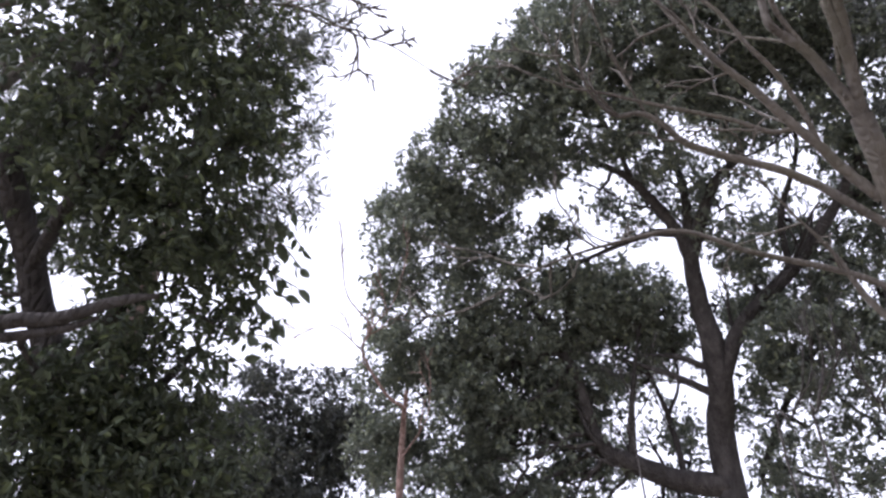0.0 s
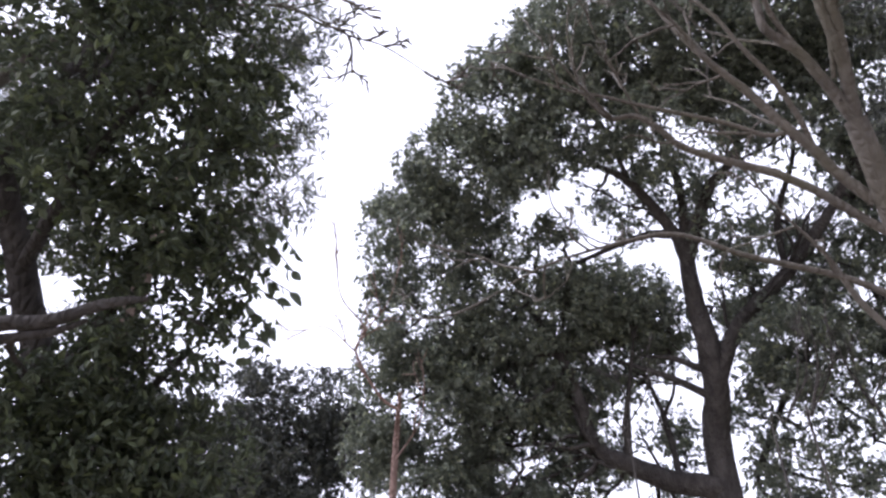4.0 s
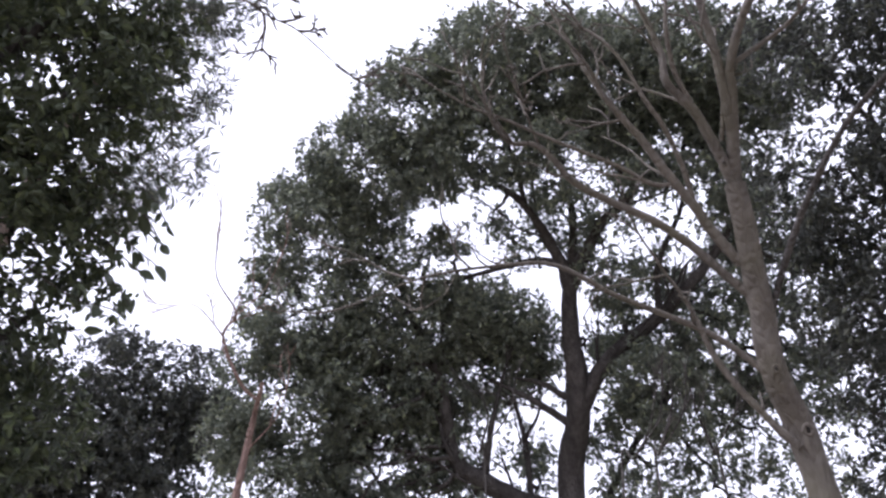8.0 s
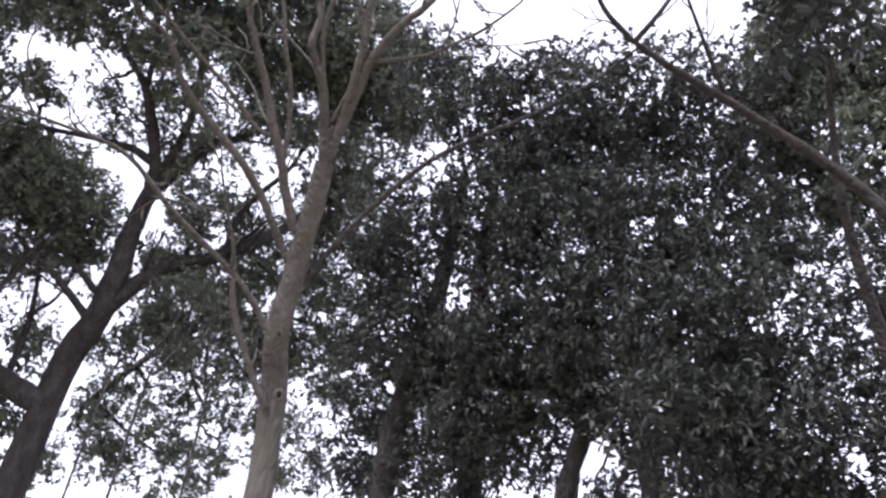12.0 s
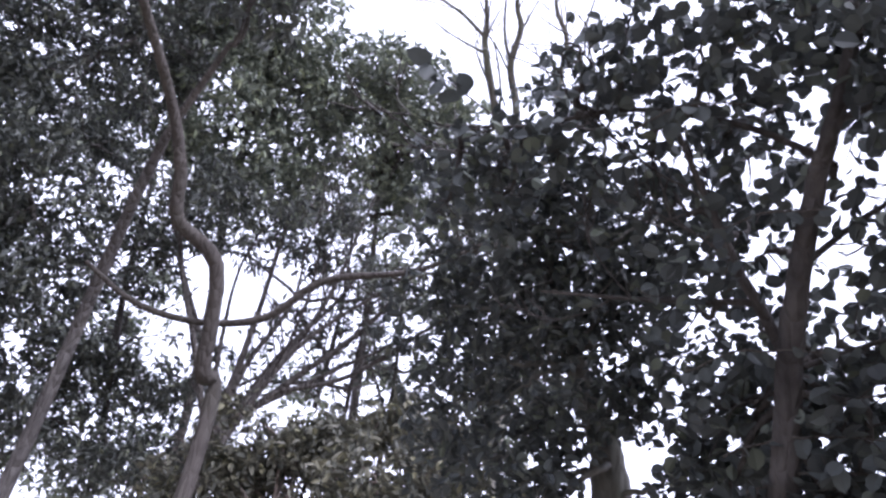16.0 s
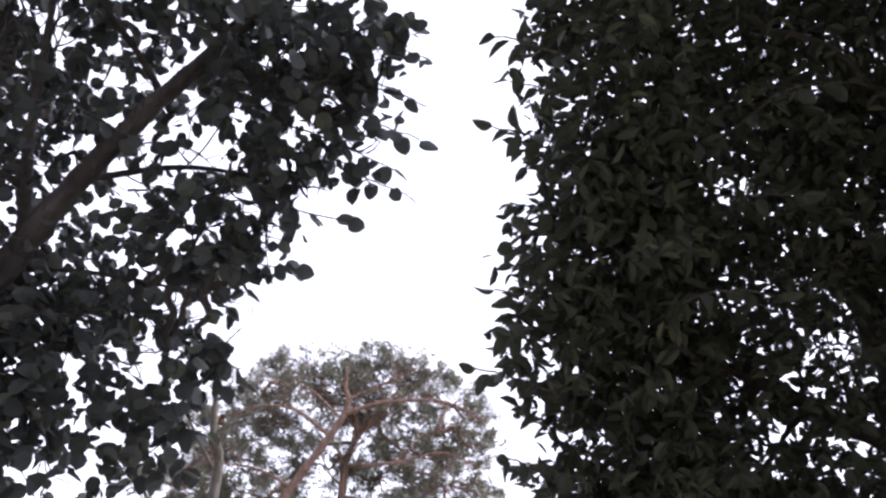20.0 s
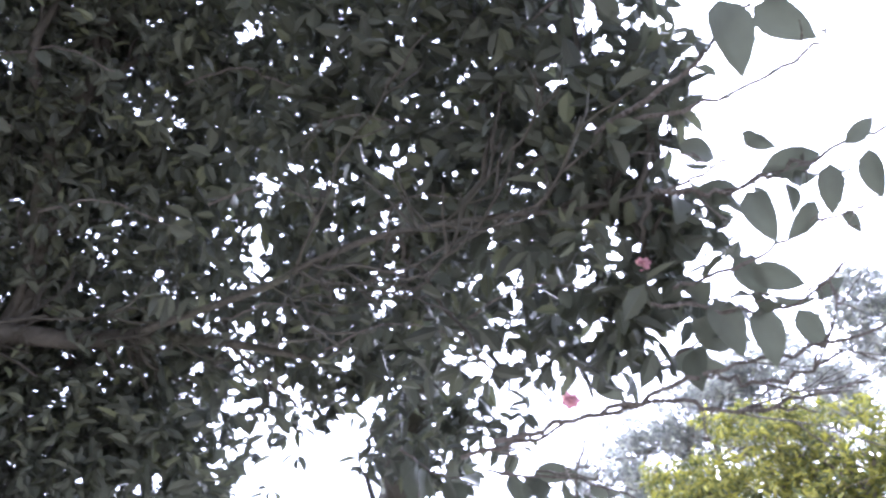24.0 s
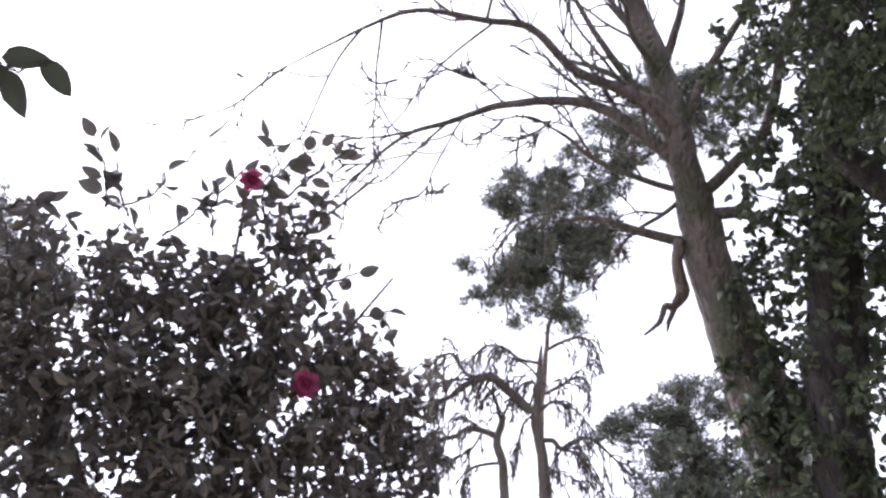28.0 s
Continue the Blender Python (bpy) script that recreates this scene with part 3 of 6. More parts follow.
plant("distant_evergreen", "distant evergreen tree with a rounded uneven top", [([(355, 12, 20), (355.5, 26, 20)], [0.3, 0.22, 0.12])],
    [((347.5, 27, 20), 1.2), ((344, 27, 20), 1.3), ((347, 22, 20), 1.5), ((353.7, 29.8, 20), 1.2), ((358.4, 29.6, 20), 1.2), ((1.5, 27.5, 20), 1.2), ((356, 26, 20), 1.5), ((356, 23, 20), 1.7), ((350, 24.5, 20), 1.5), ((2, 20, 20), 1.6), ((350, 18, 20), 1.7), ((357, 17, 20), 1.7)],
    LEAF_DARK, BARK_DARK, 13, 0.16, clump=0.5, cover=2.6, twig_r=0.02)
bare("bare_sapling", "thin leafless reddish-brown sapling with a snapped top", [(4.7, 23.5, 7), (4.9, 30.4, 7)], [0.0325, 0.0292, 0.0143],
    [([(4.8, 29.2, 7), (3.2, 30.2, 7), (1.2, 32.9, 7), (1.8, 34.5, 7), (359.6, 36.5, 7), (358.7, 39.3, 7)], [0.0143, 0.0091, 0.0026], 0.35), ([(1.2, 32.9, 7), (358.6, 34.4, 7), (356.5, 33.8, 7)], [0.00585, 0.00195], 0.3), ([(4.8, 26, 7), (6.5, 28.5, 7), (6.8, 31, 7)], [0.0078, 0.0026], 0.3), ([(1.6, 34.2, 7), (3.6, 36.5, 7), (4.6, 40, 7)], [0.0065, 0.00195], 0.3)], BARK_SAPLING, 14, depth=2)

for k, (pts, radii, side) in enumerate((
    ([(34.4, 24.1, 9), (34.8, 26.8, 9), (36.2, 29.6, 9), (36.5, 32.1, 9)], [0.015, 0.014, 0.011, 0.005], 0.5),
    ([(31.9, 24.3, 9), (33.0, 26.6, 9), (34.3, 28.3, 9), (35.2, 30.8, 9)], [0.013, 0.012, 0.009, 0.004], 0.45),
    ([(38.8, 23.7, 9), (38.5, 26.5, 9), (37.9, 29.0, 9), (37.7, 31.6, 9)], [0.014, 0.013, 0.01, 0.004], 0.5),
    ([(22.1, 24.6, 9), (21.7, 27.4, 9), (22.3, 29.6, 9), (21.7, 31.4, 9)], [0.011, 0.01, 0.008, 0.0035], 0.4))):
    bare("bare_sapling", "thin leafless dark sapling growing under the oak", pts, radii, [(pts[1:], radii[1:], side), ([pts[1], (pts[1][0] + 2.2, pts[1][1] + 2.5, 9), (pts[1][0] + 3, pts[1][1] + 5.5, 9)], [radii[2], 0.006], side * 0.8)], BARK_DARK, 150 + k, depth=2, lift=0.4, spread=0.7, group="thin saplings under the oak")

# bare tree with pale limbs
grey_bare_tree_limbs_a = [([(44.2, 42.1, 5.5), (43.8, 43.6, 5.5), (43.2, 45.5, 5.5), (42.6, 47.2, 5.5), (41.3, 48.7, 5.5), (40.6, 49.8, 5.5), (40.8, 51.4, 5.6), (40.2, 53.6, 5.7), (39, 56.2, 5.9), (37.6, 59, 6.1)], [0.041, 0.0328, 0.0295, 0.0246, 0.018, 0.00984], 0.7), ([(44.2, 41.9, 5.5), (45, 45, 5.5), (45.6, 48.2, 5.5), (45.8, 51.7, 5.6), (45.7, 54.7, 5.7), (45, 57.6, 5.9), (44.3, 60.5, 6.1)], [0.041, 0.0328, 0.0246, 0.0197, 0.00984], 0.7), ([(44.8, 43.8, 5.5), (46.2, 47.8, 5.5), (46.7, 49.4, 5.5), (49.4, 52.1, 5.5), (51.6, 53.4, 5.5), (53.5, 54.8, 5.6), (55.1, 56.3, 5.7), (56.8, 58.6, 5.9)], [0.0295, 0.0279, 0.0246, 0.0197, 0.00984], 0.7), ([(43, 37.1, 5.5), (41.4, 39.6, 5.5), (40.6, 41.3, 5.5), (39, 43.7, 5.5), (37.4, 46.2, 5.5), (35.9, 47.9, 5.5), (34.3, 49.8, 5.5), (32.6, 52, 5.6), (31.2, 54.1, 5.7), (28.5, 57.5, 5.9)], [0.0361, 0.0328, 0.0295, 0.0246, 0.0197, 0.0131, 0.00656], 0.7), ([(40.6, 41.3, 5.5), (40.3, 44.1, 5.5), (39.5, 46.8, 5.5), (38.2, 49, 5.5), (36.6, 51.9, 5.6), (34.5, 53.7, 5.7), (32.7, 54.6, 5.8), (29.9, 56.2, 5.9)], [0.018, 0.0164, 0.0139, 0.0107, 0.00574], 0.6)]
grey_bare_tree_limbs_b = [([(43.5, 25.5, 5.5), (42, 27.5, 5.5), (39.6, 31.4, 5.5), (38.5, 35, 5.5), (36.5, 38.5, 5.5)], [0.0259, 0.0207, 0.0074], 0.5), ([(43.2, 29.6, 5.5), (39.5, 33.2, 5.5), (33.1, 36.4, 5.5), (28.5, 38.8, 5.5), (24.6, 39.1, 5.5), (17, 38.2, 5.5), (11, 35.8, 5.5)], [0.0222, 0.0177, 0.0118, 0.0037], 0.5)]
grey_bare_tree_limbs_c = [([(43, 35.1, 5.5), (39.4, 39.1, 5.5), (36.4, 41.3, 5.5), (33, 43, 5.5), (30.3, 44.5, 5.5), (28.6, 46.2, 5.5), (26.9, 47.1, 5.5), (24.7, 47.3, 5.5), (23, 48.7, 5.5), (22.2, 50, 5.5)], [0.0286, 0.0264, 0.022, 0.0154, 0.0055], 0.55), ([(39.1, 43.1, 5.5), (37.4, 43.4, 5.5), (34.6, 45, 5.5), (29.1, 47.2, 5.5), (24.1, 48.9, 5.5), (20.9, 49.7, 5.5), (16.1, 51.2, 5.5)], [0.0154, 0.0154, 0.0132, 0.0099, 0.0044], 0.55), ([(27.8, 46.5, 5.5), (26.9, 48.2, 5.5), (25.7, 51, 5.5), (24.4, 53.8, 5.5)], [0.0099, 0.0077, 0.0033], 0.3), ([(34.3, 49.8, 5.5), (33.3, 51.6, 5.5), (31.7, 53.3, 5.5), (29.3, 54.9, 5.6), (26.2, 56.3, 5.7)], [0.0132, 0.0099, 0.0044], 0.5), ([(42.6, 47.2, 5.5), (41.6, 50.2, 5.5), (41.8, 52.8, 5.5), (42.6, 55, 5.6), (42.9, 57.6, 5.7)], [0.0176, 0.0143, 0.0066], 0.5), ([(46.7, 49.4, 5.5), (49.5, 49.9, 5.5), (52.5, 50.4, 5.5), (55.6, 51.4, 5.5), (58.8, 52.5, 5.5), (62.7, 54.2, 5.5), (64.7, 55.5, 5.5)], [0.0154, 0.0132, 0.0099, 0.0033], 0.45), ([(56.8, 51.6, 5.5), (59.6, 51.3, 5.5), (63.4, 51.4, 5.5)], [0.0066, 0.00275], 0.25), ([(51.4, 53.3, 5.5), (52, 55, 5.5), (53, 57.1, 5.6)], [0.011, 0.0044], 0.4), ([(53.5, 54.8, 5.5), (55.8, 55.1, 5.5), (59, 55.2, 5.5)], [0.0132, 0.0099, 0.0044], 0.4), ([(44.1, 45, 5.5), (45.1, 47.2, 5.5), (46, 49.8, 5.5), (44.9, 51.7, 5.5), (44.3, 53.9, 5.6)], [0.0143, 0.0121, 0.0055], 0.45)]
grey_tree = bare("grey_bare_tree", "leafless grey tree with a pale trunk and spreading bare limbs", [(44.2, 21.1, 5.5), (43.2, 30.4, 5.5), (43.6, 34.7, 5.5), (44.2, 42.2, 5.5)], [0.104, 0.0873, 0.0776, 0.074, 0.0629],
    grey_bare_tree_limbs_a + grey_bare_tree_limbs_b + grey_bare_tree_limbs_c, BARK_GREY, 15, depth=3, lift=0.25, fine=0.36, spread=1.0, gap=0.46, least=0.009, kids=2)
rng = np.random.default_rng(151)
limb("limb", [P(*q, 5.5) for q in ((43.6, 33), (46.9, 37.5), (49.7, 40.4), (54, 43.5), (59.5, 45.6), (64.5, 47), (70.4, 48.8), (75, 50.5))], [0.022, 0.02, 0.017, 0.014, 0.008], BARK_DARK, grey_tree, rng, 8, label="long dark brown side limb")

# dark evergreens
dark_evergreen_tree_lobes_a = [((54.8, 49.5, 11), 0.95, 0.7), ((60.8, 46.2, 11), 0.9, 0.75), ((52, 41, 10.5), 0.9, 0.8), ((60, 40.5, 10), 0.8), ((51.5, 33, 10), 0.7, 0.7), ((61, 33, 9.5), 0.85), ((54.5, 29.8, 10), 0.6, 0.8), ((60, 27.5, 9.5), 0.85, 0.85), ((55, 21.5, 10), 0.7, 0.4), ((62.5, 24.5, 9.5), 0.5, 0.2), ((49, 22.5, 11), 0.6, 0.5), ((57, 16, 10), 0.9, 0.4), ((58, 31, 12.5), 0.9, 0.6), ((54, 25, 12.5), 1.0, 0.5), ((58.5, 32, 10.5), 0.7, 0.9)]
dark_evergreen_tree_lobes_b = [((50.5, 33.5, 11), 0.7, 0.8), ((55.5, 25.5, 10.5), 0.8, 0.8), ((58.5, 38.8, 10.5), 0.6, 0.8), ((51, 37.5, 11), 0.7, 0.7), ((49, 27, 11.2), 0.7, 0.5), ((58.5, 24.5, 10), 0.65, 0.7), ((64, 28.5, 9.5), 0.7), ((50, 30, 11), 0.6, 0.7), ((55.5, 31, 11), 0.7, 0.8), ((51, 23, 11), 0.5, 0.5)]
plant("dark_evergreen_tree", "dark evergreen tree with dense drooping foliage", [
    ([(52.4, 15, 10.5), (52.4, 24.5, 10.5), (55, 34, 10.5), (57, 44, 11)], [0.2, 0.18, 0.14, 0.06]), ([(58.5, 22, 10.5), (58.9, 36, 10.3), (60, 44, 10.5)], [0.16, 0.12, 0.05])],
    dark_evergreen_tree_lobes_a + dark_evergreen_tree_lobes_b,
    LEAF_DARK, BARK_DARK, 16, 0.1, clump=0.36, cover=2.2, loose=0.45, twig_r=0.014, droop=0.3, tilt=0.4)
broad_evergreen_tree_lobes_a = [((67.5, 48.3, 11), 1.0, 0.9), ((75, 48, 10.5), 0.95, 0.85), ((82, 46.5, 10.5), 1.0, 0.6), ((63.5, 44, 10.5), 0.8), ((66, 39.5, 9.5), 0.85), ((73, 39.5, 9.2), 0.85, 0.8), ((80, 39, 9.5), 0.75, 0.65), ((84.5, 35, 9), 0.55, 0.35), ((68, 33, 8.8), 0.8), ((75, 32.5, 8), 0.75), ((80.5, 32, 8), 0.65, 0.9), ((67, 29, 8.6), 0.6), ((73.5, 26, 7.5), 0.7), ((79.5, 25, 7.5), 0.65), ((75.5, 17, 8.5), 0.6), ((77, 19.5, 7.8), 0.7, 0.9)]
broad_evergreen_tree_lobes_b = [((84, 21, 8), 0.5, 0.25), ((84, 27.5, 8.2), 0.5, 0.25), ((76, 13, 8), 0.7), ((80, 14, 8), 0.7), ((66, 30, 11.5), 1.0), ((66, 21, 12.5), 0.9, 0.55), ((70, 22, 12.5), 0.7, 0.45), ((63, 18, 13), 1.0, 0.6), ((74, 30, 11), 1.0), ((78.5, 28, 10.5), 0.8), ((72, 27.5, 11), 0.7), ((77.5, 21, 10.5), 0.9), ((78, 42, 10), 0.75, 0.7), ((70.5, 44, 10.5), 0.9), ((65, 35, 10), 0.8), ((71, 36, 9), 0.8), ((78.5, 36, 9), 0.7, 0.8), ((84, 42, 10.5), 0.6, 0.7), ((75.5, 25, 8.6), 0.5, 1), ((77.9, 26.3, 8.6), 0.6, 1), ((80.5, 29.6, 8.6), 0.5, 0.9), ((77.5, 19.5, 8.6), 0.55, 1), ((80.5, 21.1, 8.6), 0.6, 1)]
plant("broad_evergreen_tree", "broad dark evergreen tree with layered leafy boughs", [
    ([(72.2, 15, 9.2), (71.3, 23.2, 9.2), (70.6, 30, 9.4), (71, 42, 10)], [0.17, 0.15, 0.13, 0.1, 0.05]), ([(70.5, 33, 9.6), (77, 38, 9.5), (82, 43, 9.6)], [0.09, 0.03]), ([(65.2, 8, 9), (65, 19.7, 9), (65.6, 23.3, 9), (67, 26.8, 9.1), (68.5, 33, 9.4)], [0.12, 0.11, 0.105, 0.09, 0.05]), ([(70, 24, 9.5), (76, 26, 8.5), (82, 30, 8)], [0.07, 0.02])],
    broad_evergreen_tree_lobes_a + broad_evergreen_tree_lobes_b,
    LEAF_DARK, BARK_DARK, 161, 0.095, clump=0.33, cover=2.0, loose=0.45, twig_r=0.012, droop=0.3, tilt=0.4)
plant("hanging_evergreen_bough", "evergreen tree reaching over with pale-tipped leaves", [([(88, 20, 6.5), (88, 36, 6.5), (90, 45, 6.3)], [0.06, 0.045, 0.02])],
    [((91.5, 49, 6.1), 0.38, 0.8), ((89.5, 52.5, 6.2), 0.34, 0.7)], LEAF_DARK, BARK_DARK, 162, 0.1, clump=0.2, simple=False, twig_r=0.008)

# crooked tree and what stands behind it
bare("crooked_tree", "crooked slender tree with a kinked pale brown trunk", [(98.4, 20.4, 5.5), (97.1, 24.2, 5.5), (96.4, 28.2, 5.5), (95.2, 31.5, 5.5), (91.7, 33.1, 5.5), (90.5, 36.2, 5.5), (88.1, 39.6, 5.5), (82, 45.1, 5.3), (77, 48.5, 5.2), (73.7, 50.7, 5.2)],
    [0.05, 0.05, 0.049, 0.047, 0.05, 0.043, 0.04, 0.034, 0.027, 0.021, 0.014],
    [([(73.8, 50.6, 5.2), (71, 53.5, 5.2), (70, 58, 5.3)], [0.02, 0.008], 0.5), ([(74, 50.5, 5.2), (77, 52, 5.2), (80, 54, 5.3), (83, 58, 5.4)], [0.018, 0.008], 0.5), ([(81.5, 45.4, 5.3), (80.8, 48.5, 5.25), (79.7, 53.3, 5.2)], [0.018, 0.008], 0.4),
     ([(86.9, 28.6, 5.6), (91.1, 27.2, 5.6), (95.8, 27.3, 5.6), (100.2, 28.7, 5.5), (103.9, 32, 5.4), (110.7, 33.8, 5.3), (116, 36.2, 5.2)], [0.014, 0.02, 0.022, 0.026, 0.024, 0.018, 0.008], 0.35)], BARK_CROOKED, 17, depth=2, fine=0.35)
plant("evergreen_tree", "evergreen tree with a round leafy top on slender stems", [
    ([(96.5, 14, 10.5), (96, 25, 10.5), (94, 36, 10.8), (93, 46, 11)], [0.07, 0.06, 0.05, 0.03]), ([(96, 26, 10.5), (91, 33, 10.5), (89, 40, 10.8)], [0.045, 0.02])],
    [((92.5, 48.7, 11), 0.85), ((88.5, 45.5, 11), 0.75), ((96, 44.5, 11), 0.7), ((91.5, 41, 10.5), 0.8), ((96, 39, 10.8), 0.6, 0.8), ((87, 40, 10.8), 0.55, 0.7), ((85, 44, 11.5), 0.6, 0.8), ((83.5, 38, 11), 0.65, 0.8), ((90, 36.5, 10.8), 0.6, 0.7), ((98.5, 47, 11.2), 0.45, 0.5), ((98.5, 42.5, 11), 0.6, 0.8), ((86, 47.5, 11.2), 0.6, 0.8), ((100, 45, 11.2), 0.5, 0.7), ((89.5, 50.5, 11.2), 0.5, 0.8), ((94, 36, 11), 0.6, 0.8), ((99, 38, 11.2), 0.6, 0.7)], LEAF_OAK, BARK_DARK, 18, 0.12, clump=0.33, cover=2.3, loose=0.45, twig_r=0.012)
open_crowned_evergreen_lobes_a = [((106.3, 46, 11), 0.75, 0.85), ((102.5, 43, 11), 0.7, 0.7), ((109.5, 43.5, 11), 0.7, 0.75), ((104.5, 39.5, 11), 0.7, 0.75), ((100.5, 37.5, 10.8), 0.6, 0.6), ((111, 38.5, 11), 0.7, 0.8), ((108, 34, 11), 0.7, 0.6), ((114, 34, 11), 0.7, 0.7), ((93, 22, 12.5), 0.8, 0.3), ((99, 25, 12.5), 0.8, 0.12), ((105, 21, 12.5), 0.9, 0.25), ((112, 21, 12.5), 0.95, 0.45), ((90, 28, 12.5), 0.8, 0.6), ((119, 26, 12.5), 0.9, 0.7)]
open_crowned_evergreen_lobes_b = [((118, 39, 11.5), 0.7, 0.7), ((89.5, 18, 12), 0.9, 0.7), ((99.7, 19, 12), 0.9, 0.3), ((104.5, 26, 12.5), 0.7, 0.12), ((95, 18.5, 12), 0.8, 0.3), ((110, 27, 12), 0.7, 0.2), ((108, 40, 11.3), 0.7, 0.7), ((112.5, 45.5, 11.3), 0.5, 0.7), ((104.3, 47.4, 11.2), 0.6, 0.8), ((109, 47, 11.2), 0.55, 0.8), ((101, 48, 11.3), 0.4, 0.6)]
plant("open_crowned_evergreen", "evergreen tree with a thin open crown letting sky through", [
    ([(108, 14, 11), (107.5, 28, 11), (106, 40, 11)], [0.084, 0.063, 0.028])],
    open_crowned_evergreen_lobes_a + open_crowned_evergreen_lobes_b, LEAF_OAK, BARK_DARK, 181, 0.12, clump=0.3, cover=2.0, loose=0.5, twig_r=0.012)
multi_stemmed_tree_stems_a = [([(98.3, 14, 8), (98.7, 21.7, 8), (99.2, 29.4, 8), (99.3, 36.5, 8.2)], [0.056, 0.053, 0.041, 0.026, 0.015]), ([(98.6, 19.5, 8), (101, 25, 8), (104, 31, 8), (106, 39, 8.2)], [0.041, 0.034, 0.022, 0.011]), ([(98.8, 21, 8), (103, 25.5, 8), (108, 30.5, 8), (112.5, 37, 8.2)], [0.038, 0.030, 0.022, 0.009]), ([(102, 24.5, 8), (107, 26.5, 8), (113, 31, 8), (118, 34, 8)], [0.026, 0.019, 0.009])]
multi_stemmed_tree_stems_b = [([(98.5, 20, 8), (95.5, 26, 8), (92, 32, 8.2), (91, 37, 8.3)], [0.034, 0.026, 0.011]), ([(105, 24, 8.5), (105.3, 31, 8.5), (104.5, 38, 8.6)], [0.030, 0.022, 0.011]), ([(110, 15, 8.5), (110.5, 24, 8.5), (110, 33, 8.6)], [0.034, 0.026, 0.015]), ([(91.5, 20, 8.5), (89.5, 28, 8.5), (88, 36, 8.6)], [0.038, 0.030, 0.015])]
multi_stemmed_tree_stems_c = [([(98.6, 19, 8), (99.4, 25.5, 8), (101.5, 30.4, 8), (101.3, 34.5, 8.1)], [0.03, 0.026, 0.018, 0.008]), ([(98.8, 20, 8.1), (101.2, 26.2, 8.1), (104.7, 31.1, 8.1), (107, 35, 8.2)], [0.028, 0.024, 0.016, 0.007]), ([(99, 19.5, 7.9), (102.6, 27.4, 7.9), (107.5, 32, 7.9), (111.5, 35.2, 8)], [0.026, 0.022, 0.016, 0.007]), ([(98.2, 19.5, 8), (97.2, 26.9, 8), (96.8, 31.5, 8.1), (97.6, 35, 8.2)], [0.026, 0.02, 0.014, 0.006]), ([(101.9, 26.8, 8), (102.6, 31.5, 8), (102.3, 36.4, 8.1)], [0.018, 0.014, 0.006]), ([(98.8, 21.5, 8), (103.4, 25, 8), (109.7, 29, 8), (113.7, 30.5, 8)], [0.024, 0.018, 0.014, 0.006]), ([(107.2, 14, 8.2), (107.3, 27.3, 8.2), (107.5, 33, 8.2)], [0.026, 0.02, 0.008])]
plant("multi_stemmed_tree", "multi-stemmed tree of thin dark forking stems with sparse leaves", multi_stemmed_tree_stems_a + multi_stemmed_tree_stems_b + multi_stemmed_tree_stems_c,
    [((97, 34.5, 8.3), 0.5, 0.35), ((103, 35.5, 8.3), 0.55, 0.5), ((109, 31, 8.3), 0.6, 0.3), ((114, 29, 8.2), 0.6, 0.45), ((92, 35, 8.3), 0.5, 0.8), ((88.5, 30.5, 8.5), 0.55, 0.9), ((88, 24, 8.5), 0.55, 0.9), ((103, 28, 8.4), 0.5, 0.14), ((96, 24.5, 8.4), 0.45, 0.15), ((117, 35, 8.2), 0.55, 0.8), ((109, 24.5, 8.5), 0.5, 0.2), ((93, 17, 8.4), 0.55, 0.7), ((115, 23, 8.4), 0.6, 0.8), ((121, 28, 8.4), 0.6, 0.8), ((100, 18, 8.6), 0.5, 0.5), ((87, 18, 8.6), 0.5, 0.7), ((90, 22.5, 8.7), 0.5, 0.7), ((93.5, 20.5, 8.7), 0.45, 0.6), ((97, 19, 8.7), 0.45, 0.5)],
    LEAF_DARK, BARK_DARK, 182, 0.105, clump=0.24, cover=2.4, loose=0.6, side=0.9, twig_r=0.007, shape="lance", aspect=0.4)
plant("olive_shrub", "low greyish olive shrub under the trees", [([(104, 8, 5.6), (105, 16, 5.6)], [0.03, 0.02]), ([(104, 8, 5.6), (112, 17, 5.2)], [0.02, 0.01])],
    [((99.5, 17, 5.8), 0.34, 0.6), ((105, 18.5, 5.7), 0.4, 0.75), ((110.5, 19, 5.3), 0.36), ((115.5, 20.5, 5.2), 0.38), ((120, 18, 5.2), 0.36), ((107, 12, 5.5), 0.5), ((115, 12.5, 5.3), 0.5), ((98.1, 17.7, 5.9), 0.3, 0.7), ((100.7, 19.1, 5.9), 0.3, 0.8), ((103.8, 20.2, 5.9), 0.3, 0.8), ((106.8, 21.7, 5.9), 0.3, 0.8), ((100.6, 21.9, 5.9), 0.25, 0.35), ((110.5, 23.6, 5.9), 0.3, 0.8)], LEAF_OLIVE, BARK_BROWN, 183, 0.07, clump=0.2, cover=2.4, category="shrub", simple=False, twig_r=0.006)
far_bare_tree_limbs_a = [([(118, 40.5, 10), (116.8, 43.9, 10), (115.1, 47.6, 10), (113.8, 50.5, 10), (113.6, 52.3, 10), (112.5, 55.5, 10.2)], [0.0595, 0.0525, 0.0455, 0.035, 0.014], 0.9), ([(113.8, 51, 10), (111, 52.3, 10), (108.3, 53, 10), (103.5, 54, 10.1), (98.8, 55.2, 10.2)], [0.0245, 0.0182, 0.0126, 0.0042], 0.8), ([(113.9, 50, 10), (110.5, 50.8, 10), (107, 51.8, 10)], [0.0175, 0.0105, 0.0035], 0.6)]
